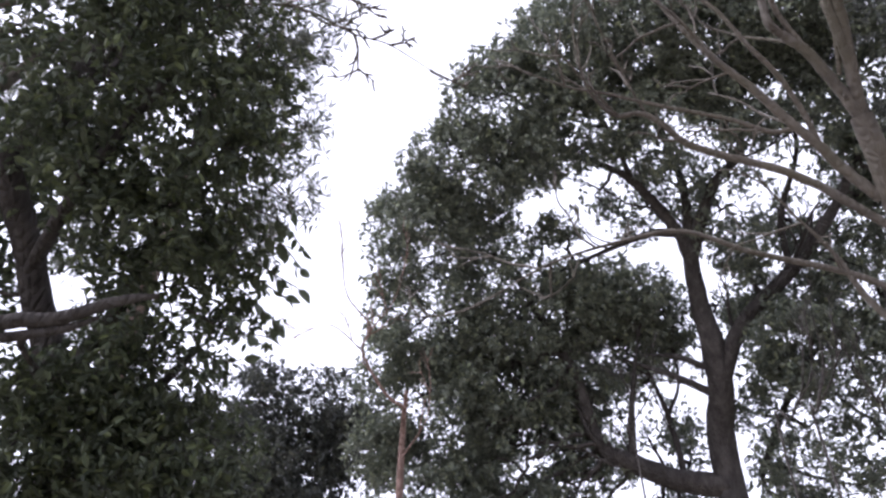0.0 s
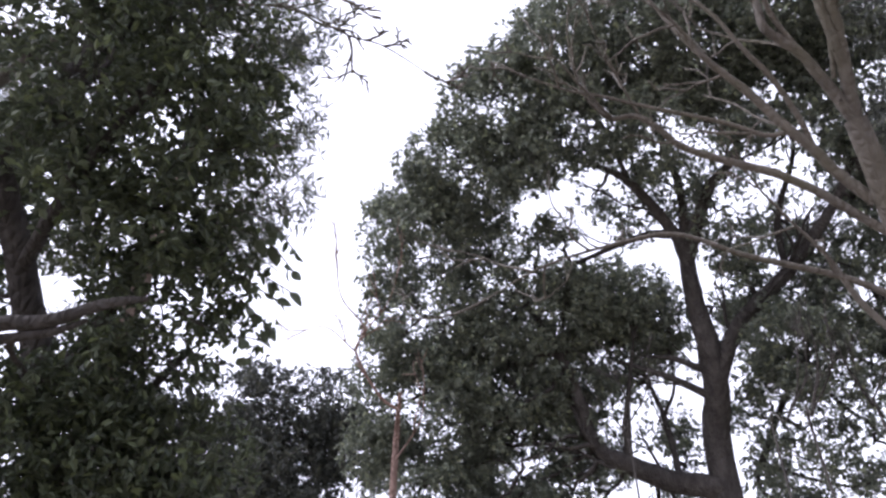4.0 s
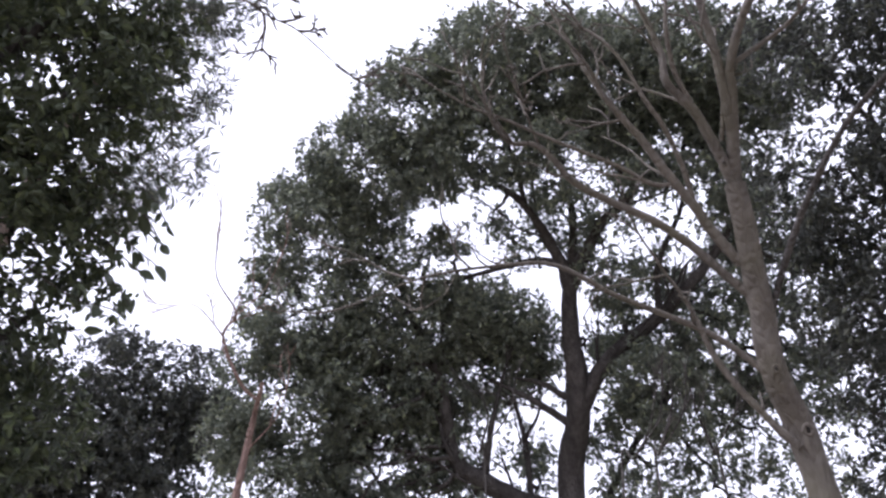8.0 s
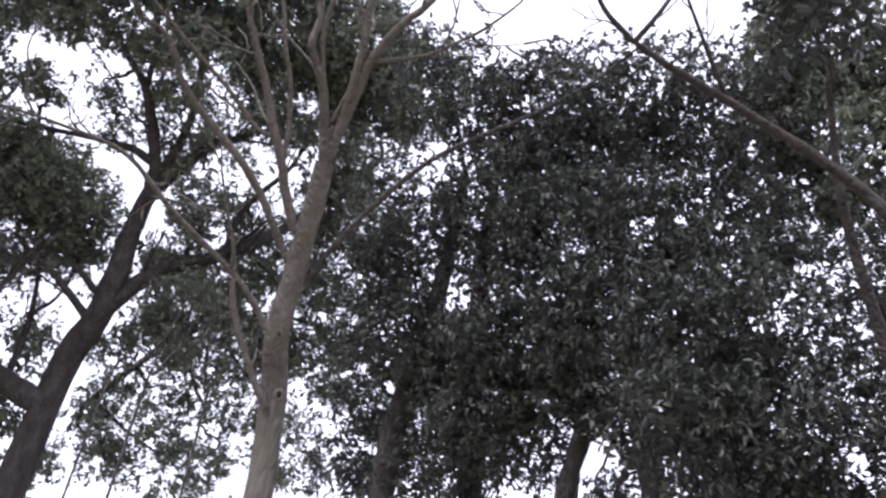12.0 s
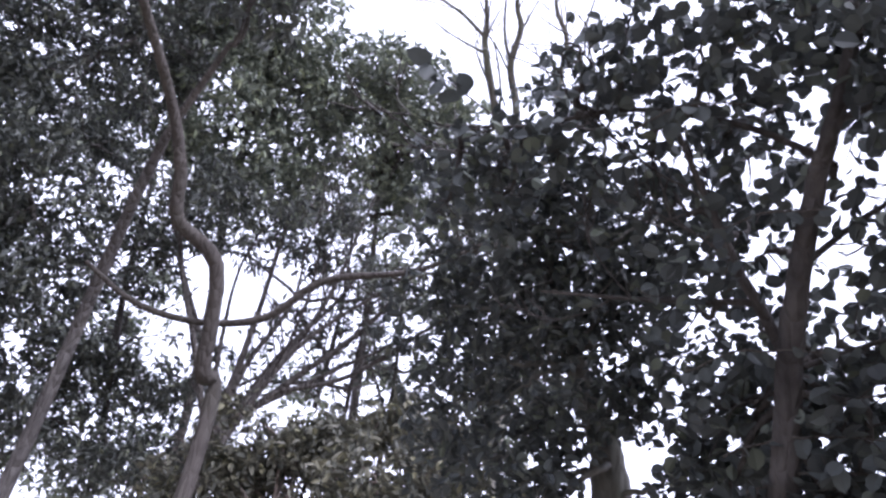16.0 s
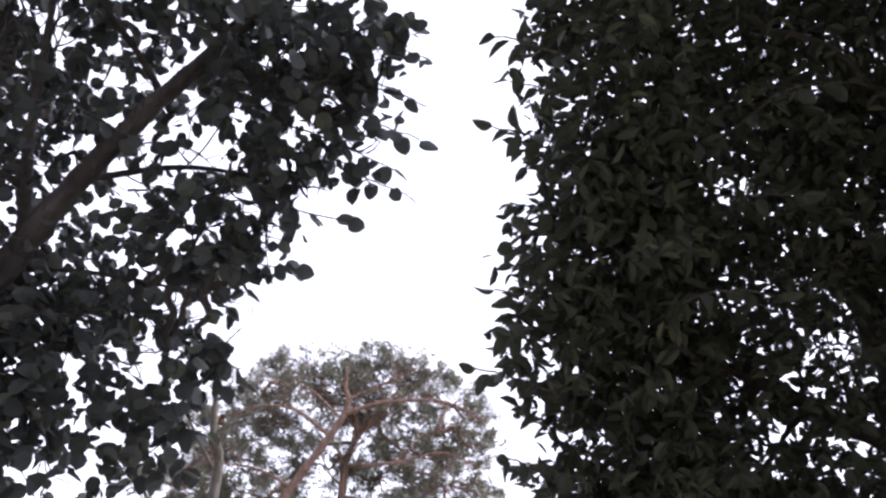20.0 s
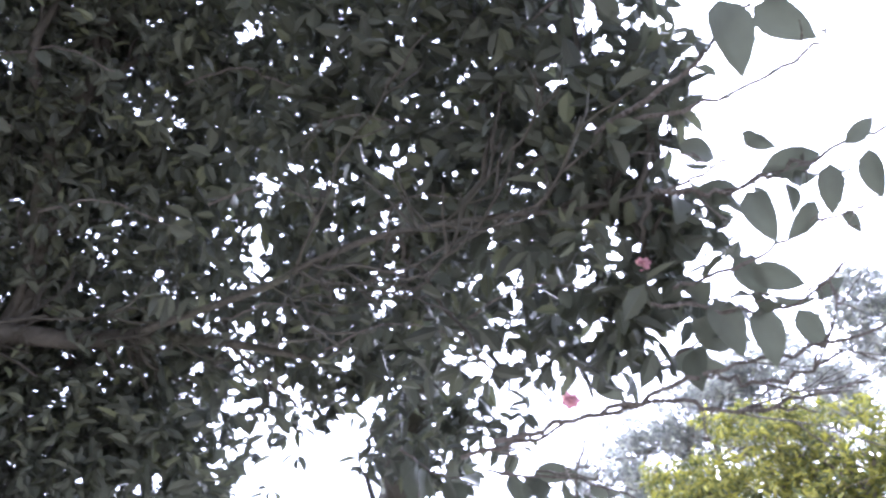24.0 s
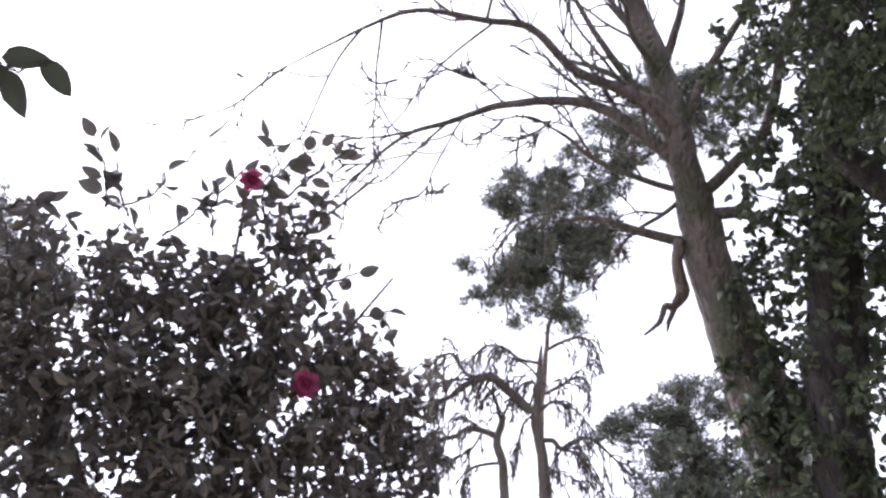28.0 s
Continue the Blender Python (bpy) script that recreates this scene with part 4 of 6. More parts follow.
far_bare_tree_limbs_b = [([(118, 41, 10), (117.8, 46.3, 10), (116.7, 49.3, 10), (117.4, 51.9, 10), (116.7, 53.7, 10), (117.5, 58, 10.2)], [0.056, 0.0476, 0.042, 0.0315, 0.014], 0.8), ([(118.3, 40, 10), (121.6, 44.5, 10), (121.8, 48.3, 10), (122.4, 51.3, 10), (121.1, 53.4, 10), (120.5, 58, 10.2)], [0.049, 0.042, 0.035, 0.028, 0.0105], 0.8), ([(122, 49.5, 10), (124.5, 52.5, 10), (126.5, 56, 10.2)], [0.021, 0.014, 0.0056], 0.7)]
far_bare_tree_limbs_c = [([(116.7, 49.4, 10), (115.6, 52, 10), (115.3, 57, 10.2)], [0.0245, 0.0175, 0.007], 0.7)]
bare("far_bare_tree", "leafless tree with upright pale forked limbs", [(118.6, 20, 10), (118.3, 36, 10), (118, 41, 10)], [0.105, 0.084, 0.07, 0.0595],
    far_bare_tree_limbs_a + far_bare_tree_limbs_b + far_bare_tree_limbs_c, BARK_PALE, 19, gap=0.4)
# round-leaved tree close by
round_leaved_tree_stems_a = [([(135.5, 12, 2.45), (136.4, 21, 2.45), (137.6, 27.5, 2.45), (138.9, 32.3, 2.45), (141, 37.5, 2.45), (143.4, 41.6, 2.45), (146, 46, 2.5)], [0.03968, 0.03712, 0.0352, 0.03328, 0.0288, 0.0256, 0.02176, 0.016]), ([(138, 26.5, 2.6), (136.6, 30, 2.6), (135.1, 33.1, 2.6), (133.4, 37.4, 2.6), (131, 43, 2.65)], [0.0192, 0.016, 0.0128, 0.0064]), ([(139.5, 33, 2.6), (145, 35.5, 2.5), (152, 36.5, 2.45)], [0.01024, 0.00384]), ([(143.5, 41, 2.6), (149, 41.5, 2.5), (155, 41, 2.4)], [0.01152, 0.00384])]
round_leaved_tree_stems_b = [([(138.3, 27, 2.6), (143, 28, 2.55), (149, 28.5, 2.45)], [0.00896, 0.0032]), ([(136, 31, 2.6), (129, 31.5, 2.65), (121, 32, 2.75)], [0.01024, 0.00384]), ([(142.5, 38.5, 2.6), (137, 41.5, 2.6), (128, 43.5, 2.7), (119, 42.5, 2.75), (112, 42, 2.78)], [0.01152, 0.00384])]
round_leaved_tree_lobes_d = [((123, 46.8, 2.6), 0.16, 0.4), ((127.5, 47.5, 2.6), 0.18, 0.4), ((124, 43.2, 2.65), 0.15, 0.6), ((118.5, 40.4, 2.75), 0.17, 0.8), ((113.8, 39.8, 2.75), 0.15, 0.7), ((112.5, 36.5, 2.8), 0.15, 0.5), ((117, 37, 2.8), 0.17, 0.5)]
round_leaved_tree_lobes_a = [((134, 46.5, 2.65), 0.28, 1.0), ((141, 48, 2.6), 0.28, 1.0), ((148.5, 46.5, 2.5), 0.27, 1.0), ((150.5, 41, 2.45), 0.24, 1.0), ((146, 42.5, 2.77), 0.22, 0.70), ((155, 46.5, 2.45), 0.15, 0.9), ((131, 37, 2.65), 0.26, 0.80), ((137, 39, 2.87), 0.24, 0.70), ((143.5, 36, 2.72), 0.2, 0.30), ((148, 35.5, 2.45), 0.22, 0.29), ((153.5, 37.5, 2.42), 0.1, 0.84), ((152, 33, 2.4), 0.12, 0.42), ((132, 30, 2.65), 0.24, 0.75), ((135, 24, 2.65), 0.22, 0.8)]
round_leaved_tree_lobes_b = [((138, 24, 2.75), 0.22, 1.0), ((141.5, 25.2, 2.72), 0.2, 0.9), ((141, 29, 2.77), 0.22, 0.9), ((146, 29.5, 2.67), 0.22, 0.25), ((145, 23.5, 2.5), 0.25, 0.8), ((139.5, 22, 2.6), 0.25, 1.2), ((136, 17, 2.65), 0.26, 0.90), ((143, 17.5, 2.55), 0.28, 1.00), ((149, 19.5, 2.45), 0.16, 0.42), ((150.5, 25, 2.42), 0.1, 0.21), ((137.5, 33.5, 2.97), 0.2, 0.80), ((138, 29, 3.07), 0.2, 0.7), ((140, 42, 3.02), 0.22, 0.8), ((136, 36.5, 3.02), 0.18, 0.7), ((157.5, 45.5, 2.45), 0.13, 0.56), ((157, 41.5, 2.42), 0.12, 0.56)]
round_leaved_tree_lobes_c = [((152.5, 44, 2.45), 0.17, 0.9), ((154, 36, 2.42), 0.1, 0.42), ((152, 31, 2.42), 0.1, 0.42), ((149.5, 29.5, 2.42), 0.11, 0.25), ((148, 24, 2.45), 0.13, 0.29), ((129, 40, 2.75), 0.2, 0.70), ((132.8, 24, 2.8), 0.17, 0.90), ((135, 25.2, 2.85), 0.2, 0.90), ((134.8, 21, 2.8), 0.2, 1.00), ((132.5, 20, 2.9), 0.18, 1.00), ((139.5, 19, 2.5), 0.16, 1.00), ((147.5, 31.5, 2.5), 0.16, 0.34)]
roundleaf = plant("round_leaved_tree", "round-leaved evergreen tree with a leaning forked brown trunk", round_leaved_tree_stems_a + round_leaved_tree_stems_b,
    round_leaved_tree_lobes_a + round_leaved_tree_lobes_b + round_leaved_tree_lobes_c + round_leaved_tree_lobes_d,
    LEAF_ROUND, BARK_DARK, 20, 0.047, clump=0.15, cover=0.6, loose=0.7, whorl=3, side=0.35, tilt=0.85, simple=False, aspect=0.85, shape="round", twig_r=0.005, droop=0.55)
pale_trunked_tree_lobes_a = [((123, 37, 3.3), 0.3, 0.9), ((118, 29.5, 3.3), 0.3, 0.8), ((128, 32, 3.3), 0.28, 0.8), ((116, 24, 3.3), 0.26, 0.5), ((130, 38, 3.3), 0.28, 0.7), ((115.5, 39.5, 3.2), 0.28, 0.8), ((121, 41, 3.2), 0.3), ((127, 44.5, 3.1), 0.28, 0.8), ((117.5, 34, 3.2), 0.3), ((124, 34, 3.2), 0.3), ((130, 36, 3.1), 0.28, 0.8), ((119, 26.5, 3.2), 0.3, 0.8), ((126, 30, 3.1), 0.26), ((131, 27, 3.1), 0.26, 0.8), ((119, 20.5, 3.2), 0.28, 0.7)]
pale_trunked_tree_lobes_b = [((132, 19, 3.1), 0.22, 0.8), ((113, 30, 3.3), 0.22, 0.6), ((124.5, 25.5, 3.1), 0.2), ((127.5, 26, 3.1), 0.13, 0.8), ((121.6, 20.2, 3.1), 0.13), ((121, 17.5, 3.2), 0.18), ((121.5, 23, 3.2), 0.15), ((131, 21.5, 3.1), 0.14), ((130.5, 17, 3.1), 0.14)]
plant("pale_trunked_tree", "tree with a stout pale grey trunk half hidden by leaves", [
    ([(126.6, 12, 3.3), (126.4, 20, 3.3), (125.7, 23.7, 3.3), (122.5, 31, 3.3), (121.4, 36, 3.3)], [0.085, 0.08, 0.072, 0.055, 0.035, 0.025])],
    pale_trunked_tree_lobes_a + pale_trunked_tree_lobes_b, LEAF_ROUND, BARK_PALE, 201, 0.047, clump=0.16, cover=0.95, loose=0.6, simple=False, aspect=0.6, twig_r=0.006)

# red pine in the gap
distant_pine_stems_a = [([(157.3, 12, 17), (158, 19.5, 17), (159.4, 22.8, 17), (161.3, 26.5, 17), (160.9, 28.3, 17), (160.8, 30, 17)], [0.1275, 0.1087, 0.09375, 0.07875, 0.06, 0.0375, 0.0105]), ([(162.2, 12, 18), (162.1, 20.7, 18), (162.1, 24, 18), (164, 27, 18)], [0.108, 0.0915, 0.0648, 0.027]), ([(161.2, 26.3, 17), (162.5, 26.9, 16.9), (164.5, 27.6, 16.8), (168.8, 28, 16.8), (172.3, 26.8, 17)], [0.05625, 0.04875, 0.04125, 0.03, 0.01125])]
distant_pine_stems_b = [([(161.1, 27.2, 17), (164, 28.8, 16.9), (166.5, 30.2, 17)], [0.03375, 0.0225, 0.009]), ([(160.3, 24.8, 17), (157.5, 26, 16.8), (155, 25.8, 16.8), (152.5, 24.6, 17)], [0.04125, 0.03, 0.0225, 0.009]), ([(158.6, 21, 17), (155.5, 21.8, 16.8), (151.5, 21.5, 17)], [0.0375, 0.02625, 0.01125]), ([(161, 26, 17), (158, 27.6, 16.9), (155.5, 27.4, 17)], [0.03, 0.0225, 0.009]), ([(162.1, 23, 18), (165.5, 23.6, 17), (169, 24.6, 16.9), (172, 23.8, 17)], [0.04125, 0.03375, 0.0225, 0.009])]
distant_pine_stems_c = [([(162.1, 21, 18), (166, 21, 17), (170.5, 21.4, 17)], [0.0375, 0.02625, 0.009]), ([(165.5, 23.6, 17), (167.5, 25.6, 16.9), (170, 26.4, 17)], [0.0225, 0.0165, 0.0075])]
distant_pine_lobes_a = [((158.7, 28.4, 18.6), (1.3, 1.3, 0.26)), ((163, 29.3, 18.6), (1.3, 1.3, 0.26)), ((166.3, 29.6, 18.4), (1.1, 1.1, 0.24)), ((155.2, 26.4, 18.4), (1.2, 1.2, 0.25)), ((169.4, 27.6, 18.4), (1.0, 1.0, 0.24)), ((161, 27.3, 18.6), (1.5, 1.5, 0.25), 0.8), ((152, 23.8, 18.4), (1.1, 1.1, 0.25)), ((157.3, 24.9, 18.6), (1.3, 1.3, 0.25)), ((165, 26.2, 18.4), (1.3, 1.3, 0.25)), ((170.6, 25.2, 18.4), (0.95, 0.95, 0.25)), ((167, 24.2, 18.6), (1.2, 1.2, 0.25), 0.9)]
distant_pine_lobes_b = [((154, 21.9, 18.4), (1.2, 1.2, 0.28)), ((160, 22.6, 18.8), (1.3, 1.3, 0.25), 0.7), ((164.5, 22.3, 18.6), (1.2, 1.2, 0.25), 0.8), ((169.6, 22.4, 18.4), (1.2, 1.2, 0.26)), ((151, 19.6, 18.4), (1.2, 1.2, 0.3)), ((156.5, 19.8, 18.6), (1.4, 1.4, 0.3)), ((167, 20, 18.4), (1.4, 1.4, 0.3)), ((162, 19.2, 18.8), (1.4, 1.4, 0.3)), ((159, 16.5, 18.6), (1.8, 1.8, 0.5)), ((167, 16.5, 18.6), (1.8, 1.8, 0.5))]
plant("distant_pine", "distant red pine with a flat-topped brownish green crown", distant_pine_stems_a + distant_pine_stems_b + distant_pine_stems_c,
    distant_pine_lobes_a + distant_pine_lobes_b,
    NEEDLE_BROWN, BARK_RED, 21, 0.17, clump=0.28, cover=2.3, loose=0.4, side=0.8, aspect=0.13, needles=True, whorl=10, twig_r=0.02)
bare("pale_bare_sapling", "thin leafless pale sapling", [(153.5, 18.1, 9), (152.2, 23.1, 9), (151.5, 26, 9)], [0.07, 0.055, 0.04, 0.025],
    [([(152.2, 22.8, 9), (154.5, 25, 9), (156.5, 26.5, 9)], [0.02, 0.006], 0.5), ([(151.6, 25.5, 9), (151, 28, 9), (152, 30, 9)], [0.02, 0.006], 0.5), ([(152.8, 21, 9), (150, 24, 9), (148.5, 27, 9)], [0.02, 0.006], 0.5)], BARK_GREY, 211, depth=2)

# big camellia
camellia_tree_stems_a = [([(197.4, 10, 3), (197.4, 18.9, 3), (197.3, 25.1, 3), (196.3, 30.6, 3), (195.3, 39.8, 3.05), (194, 48, 3.1)], [0.07, 0.066, 0.062, 0.058, 0.048, 0.036, 0.02]), ([(203, 0, 2.95), (204.7, 14.8, 2.9), (204.5, 21, 2.9), (205.5, 26, 2.85), (204, 33, 2.8), (204.8, 39, 2.8), (204.3, 44, 2.85)], [0.05, 0.046, 0.042, 0.034, 0.028, 0.024, 0.016]), ([(204.5, 20.5, 2.9), (201.5, 22.3, 2.9), (199.4, 25, 2.9), (199, 30, 2.9)], [0.04, 0.034, 0.025, 0.015])]
camellia_tree_stems_b = [([(195.5, 21.3, 2.92), (199, 21.6, 2.85), (202.2, 22.6, 2.8), (208.9, 23.6, 2.8), (213, 24.6, 2.75), (219, 25, 2.6), (225, 24.6, 2.5)], [0.028, 0.03, 0.03, 0.028, 0.022, 0.014, 0.007]), ([(197, 22, 3), (194.7, 23.6, 2.95), (190.2, 26.2, 2.85), (184, 29, 2.7)], [0.032, 0.026, 0.012]), ([(196.5, 32, 3), (201.1, 36.4, 2.95), (205.5, 38.4, 2.95), (206.5, 43, 2.95)], [0.022, 0.022, 0.02, 0.01])]
camellia_tree_stems_c = [([(205.4, 38.3, 2.95), (210.7, 36.8, 2.9), (215, 40, 2.85), (219, 44, 2.8)], [0.016, 0.014, 0.006]), ([(204.7, 38, 2.8), (202, 37, 2.75), (200.2, 39.5, 2.75), (200.8, 43, 2.75)], [0.02, 0.017, 0.01]), ([(213, 24.8, 2.7), (218.6, 27, 2.35), (222, 28.3, 2.2), (224.7, 29.7, 2.1), (229.4, 31.5, 2.02), (235.6, 32.5, 1.95), (243.7, 32.8, 1.9), (249.5, 33, 1.86)], [0.012, 0.009, 0.008, 0.007, 0.006, 0.005]), ([(230, 5, 3.4), (230.9, 14, 3.4), (231, 19, 3.35), (232.5, 27, 3.1), (234, 36, 2.8)], [0.1, 0.09, 0.08, 0.05, 0.03])]
camellia_tree_lobes_a = [((177.5, 47, 2.4), 0.25), ((178, 40.5, 2.35), 0.25), ((177.5, 34.5, 2.3), 0.24), ((176.5, 28.5, 2.35), 0.23), ((178.5, 22, 2.45), 0.25), ((175.5, 38, 2.2), 0.13, 0.6), ((175, 31, 2.2), 0.13, 0.6), ((181.5, 17, 2.5), 0.27), ((188, 47, 2.8), 0.38, 0.7), ((187.5, 39, 2.8), 0.38), ((186.5, 32, 2.8), 0.34), ((186.5, 24, 2.85), 0.33, 0.22), ((190, 17.5, 2.9), 0.34), ((198, 46, 3), 0.4, 0.6), ((198.5, 38, 3), 0.38), ((198, 30, 3.1), 0.38, 0.9)]
camellia_tree_lobes_b = [((199, 20.5, 3.2), 0.38, 0.9), ((201, 14, 3.1), 0.4), ((208.5, 46, 2.9), 0.4, 0.7), ((209, 38, 2.9), 0.38), ((209.5, 30, 2.95), 0.38), ((209.5, 20.5, 3.1), 0.36, 0.7), ((219, 45, 2.7), 0.38), ((219, 37, 2.7), 0.36), ((219.5, 29, 2.75), 0.36), ((219, 21, 3), 0.34, 0.4), ((229.5, 44, 2.5), 0.34, 1.1), ((229.5, 36.5, 2.45), 0.32, 0.7), ((229, 29.5, 2.6), 0.32, 0.9), ((228, 22.5, 3), 0.32, 0.2), ((239, 43, 2.25), 0.3, 1.1)]
camellia_tree_lobes_c = [((239, 36, 2.2), 0.27, 0.8), ((237.5, 30, 2.3), 0.26, 0.75), ((238.5, 24.5, 2.4), 0.2, 0.5), ((246, 43.5, 2.05), 0.22), ((245.5, 36.5, 2), 0.19, 0.7), ((245, 30.5, 2), 0.16, 0.7), ((251, 40, 1.95), 0.12, 0.7), ((182, 54, 2.6), 0.36), ((194, 54, 2.9), 0.4, 0.6), ((206, 54, 2.9), 0.4, 0.6), ((218, 53, 2.7), 0.38), ((230, 51.5, 2.5), 0.34), ((241, 50, 2.2), 0.3), ((231.5, 21.5, 3.35), 0.16, 1.2), ((214, 13.5, 3.1), 0.36, 0.8)]
camellia_tree_lobes_d = [((233.5, 19, 3.1), 0.13, 1.3), ((236.5, 21.5, 2.9), 0.14, 0.8), ((215, 18, 3.1), 0.3, 0.7), ((228.5, 25.5, 2.9), 0.22, 0.6), ((210, 17.4, 3), 0.28, 0.9), ((214.7, 18.2, 3), 0.28, 0.5), ((207.6, 20.2, 3.1), 0.26, 0.8), ((217.6, 20.4, 2.9), 0.26, 0.35), ((211, 23.5, 3), 0.28, 0.7), ((198.8, 27, 3.2), 0.24, 0.25), ((201.4, 23.4, 3.2), 0.26, 0.6), ((206.6, 26.3, 3.15), 0.26), ((204.4, 20.5, 3.2), 0.26), ((197.5, 21, 3.3), 0.26, 0.4)]
camellia_tree_lobes_e = [((246.7, 37.9, 1.98), 0.13, 0.8), ((249.5, 35.9, 1.98), 0.12, 0.8), ((249.1, 32.3, 1.98), 0.13, 0.9), ((250.7, 30, 1.98), 0.11, 0.8), ((247.7, 27.8, 1.98), 0.13, 0.9), ((245.3, 25.8, 1.98), 0.12, 0.8), ((252.5, 31.5, 1.98), 0.08, 0.6), ((251.1, 39.8, 1.98), 0.12, 0.7), ((245.6, 33.7, 1.98), 0.14, 0.8), ((249.9, 26.7, 1.98), 0.08, 0.6), ((188.4, 22.7, 3), 0.24, 0.2), ((184.4, 25.3, 2.95), 0.22, 0.3), ((181.5, 21.5, 2.6), 0.2), ((203.6, 34, 2.95), 0.26), ((205.6, 44, 3), 0.26), ((200, 40, 3), 0.24), ((208, 34, 3), 0.24), ((180.1, 34.7, 2.5), 0.2), ((181, 39.5, 2.5), 0.2), ((180.5, 30, 2.5), 0.2)]
camellia_tree_lobes = camellia_tree_lobes_a + camellia_tree_lobes_b + camellia_tree_lobes_c + camellia_tree_lobes_d + camellia_tree_lobes_e
camellia = plant("camellia_tree", "big old camellia with dense dark glossy leaves and twisting stems", camellia_tree_stems_a + camellia_tree_stems_b + camellia_tree_stems_c,
    [q for q in camellia_tree_lobes if q[0][0] < 214],
    LEAF_CAMELLIA, BARK_CAMELLIA, 22, 0.05, clump=0.16, cover=1.85, loose=0.7, whorl=4, side=0.3, simple=False, twig_r=0.005, larger=([q for q in camellia_tree_lobes if q[0][0] >= 214], 0.07, 1.6, 0.0026))

# past the camellia
yellow_green_bush_lobes_a = [((254, 21.2, 7), 0.42), ((258.8, 20.7, 7), 0.42), ((249.8, 18.8, 7), 0.4, 0.8), ((263, 19.3, 7), 0.4, 0.8), ((256.5, 16.0, 6.8), 0.55), ((250, 14.0, 6.9), 0.5), ((263, 14.0, 6.9), 0.5), ((252, 23.2, 7), 0.16, 0.8), ((256.3, 23.6, 7.1), 0.18, 0.8), ((260.8, 22.6, 7), 0.16, 0.7), ((248, 20, 7.1), 0.2, 0.6), ((264.5, 21, 7), 0.18, 0.6), ((252, 7, 7), 0.7, 0.3), ((260, 7, 7), 0.7, 0.3), ((257.5, 18.5, 7.2), 0.5), ((251.5, 17, 7.2), 0.5)]
yellow_green_bush_lobes_b = [((261.5, 16.8, 7.2), 0.5), ((247, 15, 7.2), 0.5), ((266, 16.5, 7.2), 0.4, 0.8)]
plant("yellow_green_bush", "sunlit yellow-green leafy shrub behind the camellia", [([(255, 4, 7), (255.5, 14, 7)], [0.06, 0.05, 0.03]), ([(255.5, 12, 7), (260, 17, 7)], [0.03, 0.01])],
    yellow_green_bush_lobes_a + yellow_green_bush_lobes_b, LEAF_YELLOW, BARK_BROWN, 23, 0.08, clump=0.22, cover=2.2, loose=0.6, category="shrub", simple=False, shape="lance", aspect=0.42, twig_r=0.008)
# the haze over these two trees is only their pale leaf colour
plant("grey_green_pine", "grey-green pine behind the shrubs, with haze put into its leaf colour", [([(254, 6, 14), (252.5, 16, 14), (251.5, 24, 14)], [0.16, 0.12, 0.05])],
    [((251, 24.2, 14), (0.94, 0.94, 0.56)), ((247.3, 21.8, 14), (0.94, 0.94, 0.56)), ((255.5, 22.5, 14), (1.00, 1.00, 0.62)), ((244, 19.5, 14), (0.88, 0.88, 0.50)), ((260, 23.5, 14), (0.88, 0.88, 0.62), 0.8), ((249, 18, 14), (1.12, 1.12, 0.62)), ((256.4, 26.8, 14), (0.8, 0.8, 0.4)), ((253.5, 26.5, 14), (0.7, 0.7, 0.4)), ((259, 25, 14), (0.8, 0.8, 0.5)), ((248, 24, 14), (0.8, 0.8, 0.4), 0.8)], LEAF_HAZED, BARK_BROWN, 24, 0.14, clump=0.3, cover=2.2, aspect=0.25, needles=True, whorl=9, twig_r=0.014)
plant("grey_green_tree", "grey-green tree with a narrow crown, with haze put into its leaf colour", [([(269.5, 8, 12), (268.5, 18, 12), (267, 28, 12)], [0.06, 0.055, 0.045, 0.02])],
    [((265.5, 30, 12), (0.5, 0.5, 0.38)), ((267.5, 27, 12), (0.6, 0.6, 0.45)), ((264, 26, 12), (0.5, 0.5, 0.4), 0.8), ((268, 23, 12), (0.7, 0.7, 0.5)), ((265, 20, 12), (0.7, 0.7, 0.5)), ((271, 26.5, 12), (0.5, 0.5, 0.4)), ((271, 19, 12), (0.7, 0.7, 0.5)), ((262.7, 30.2, 12), (0.45, 0.45, 0.35)), ((263.5, 28, 12), (0.5, 0.5, 0.4)), ((268.5, 29, 12), (0.4, 0.4, 0.3), 0.8), ((270, 23.5, 12), (0.6, 0.6, 0.5))], LEAF_HAZED, BARK_BROWN, 241, 0.11, clump=0.26, cover=2.3, aspect=0.35, twig_r=0.012)
camellia_bush_lobes_a = [((270.5, 25.4, 2.4), 0.14, 0.7), ((274.5, 25.6, 2.35), 0.14, 0.8), ((279, 25.8, 2.25), 0.14, 0.8), ((283, 26, 2.2), 0.14, 0.8), ((286.5, 25.4, 2.2), 0.14, 0.8), ((290.5, 24.4, 2.22), 0.13, 0.8), ((294.5, 23.9, 2.25), 0.12, 0.7), ((297.6, 22.6, 2.28), 0.1, 0.7), ((288, 31.2, 2.15), 0.1, 0.3), ((289, 28.6, 2.2), 0.1, 0.35)]
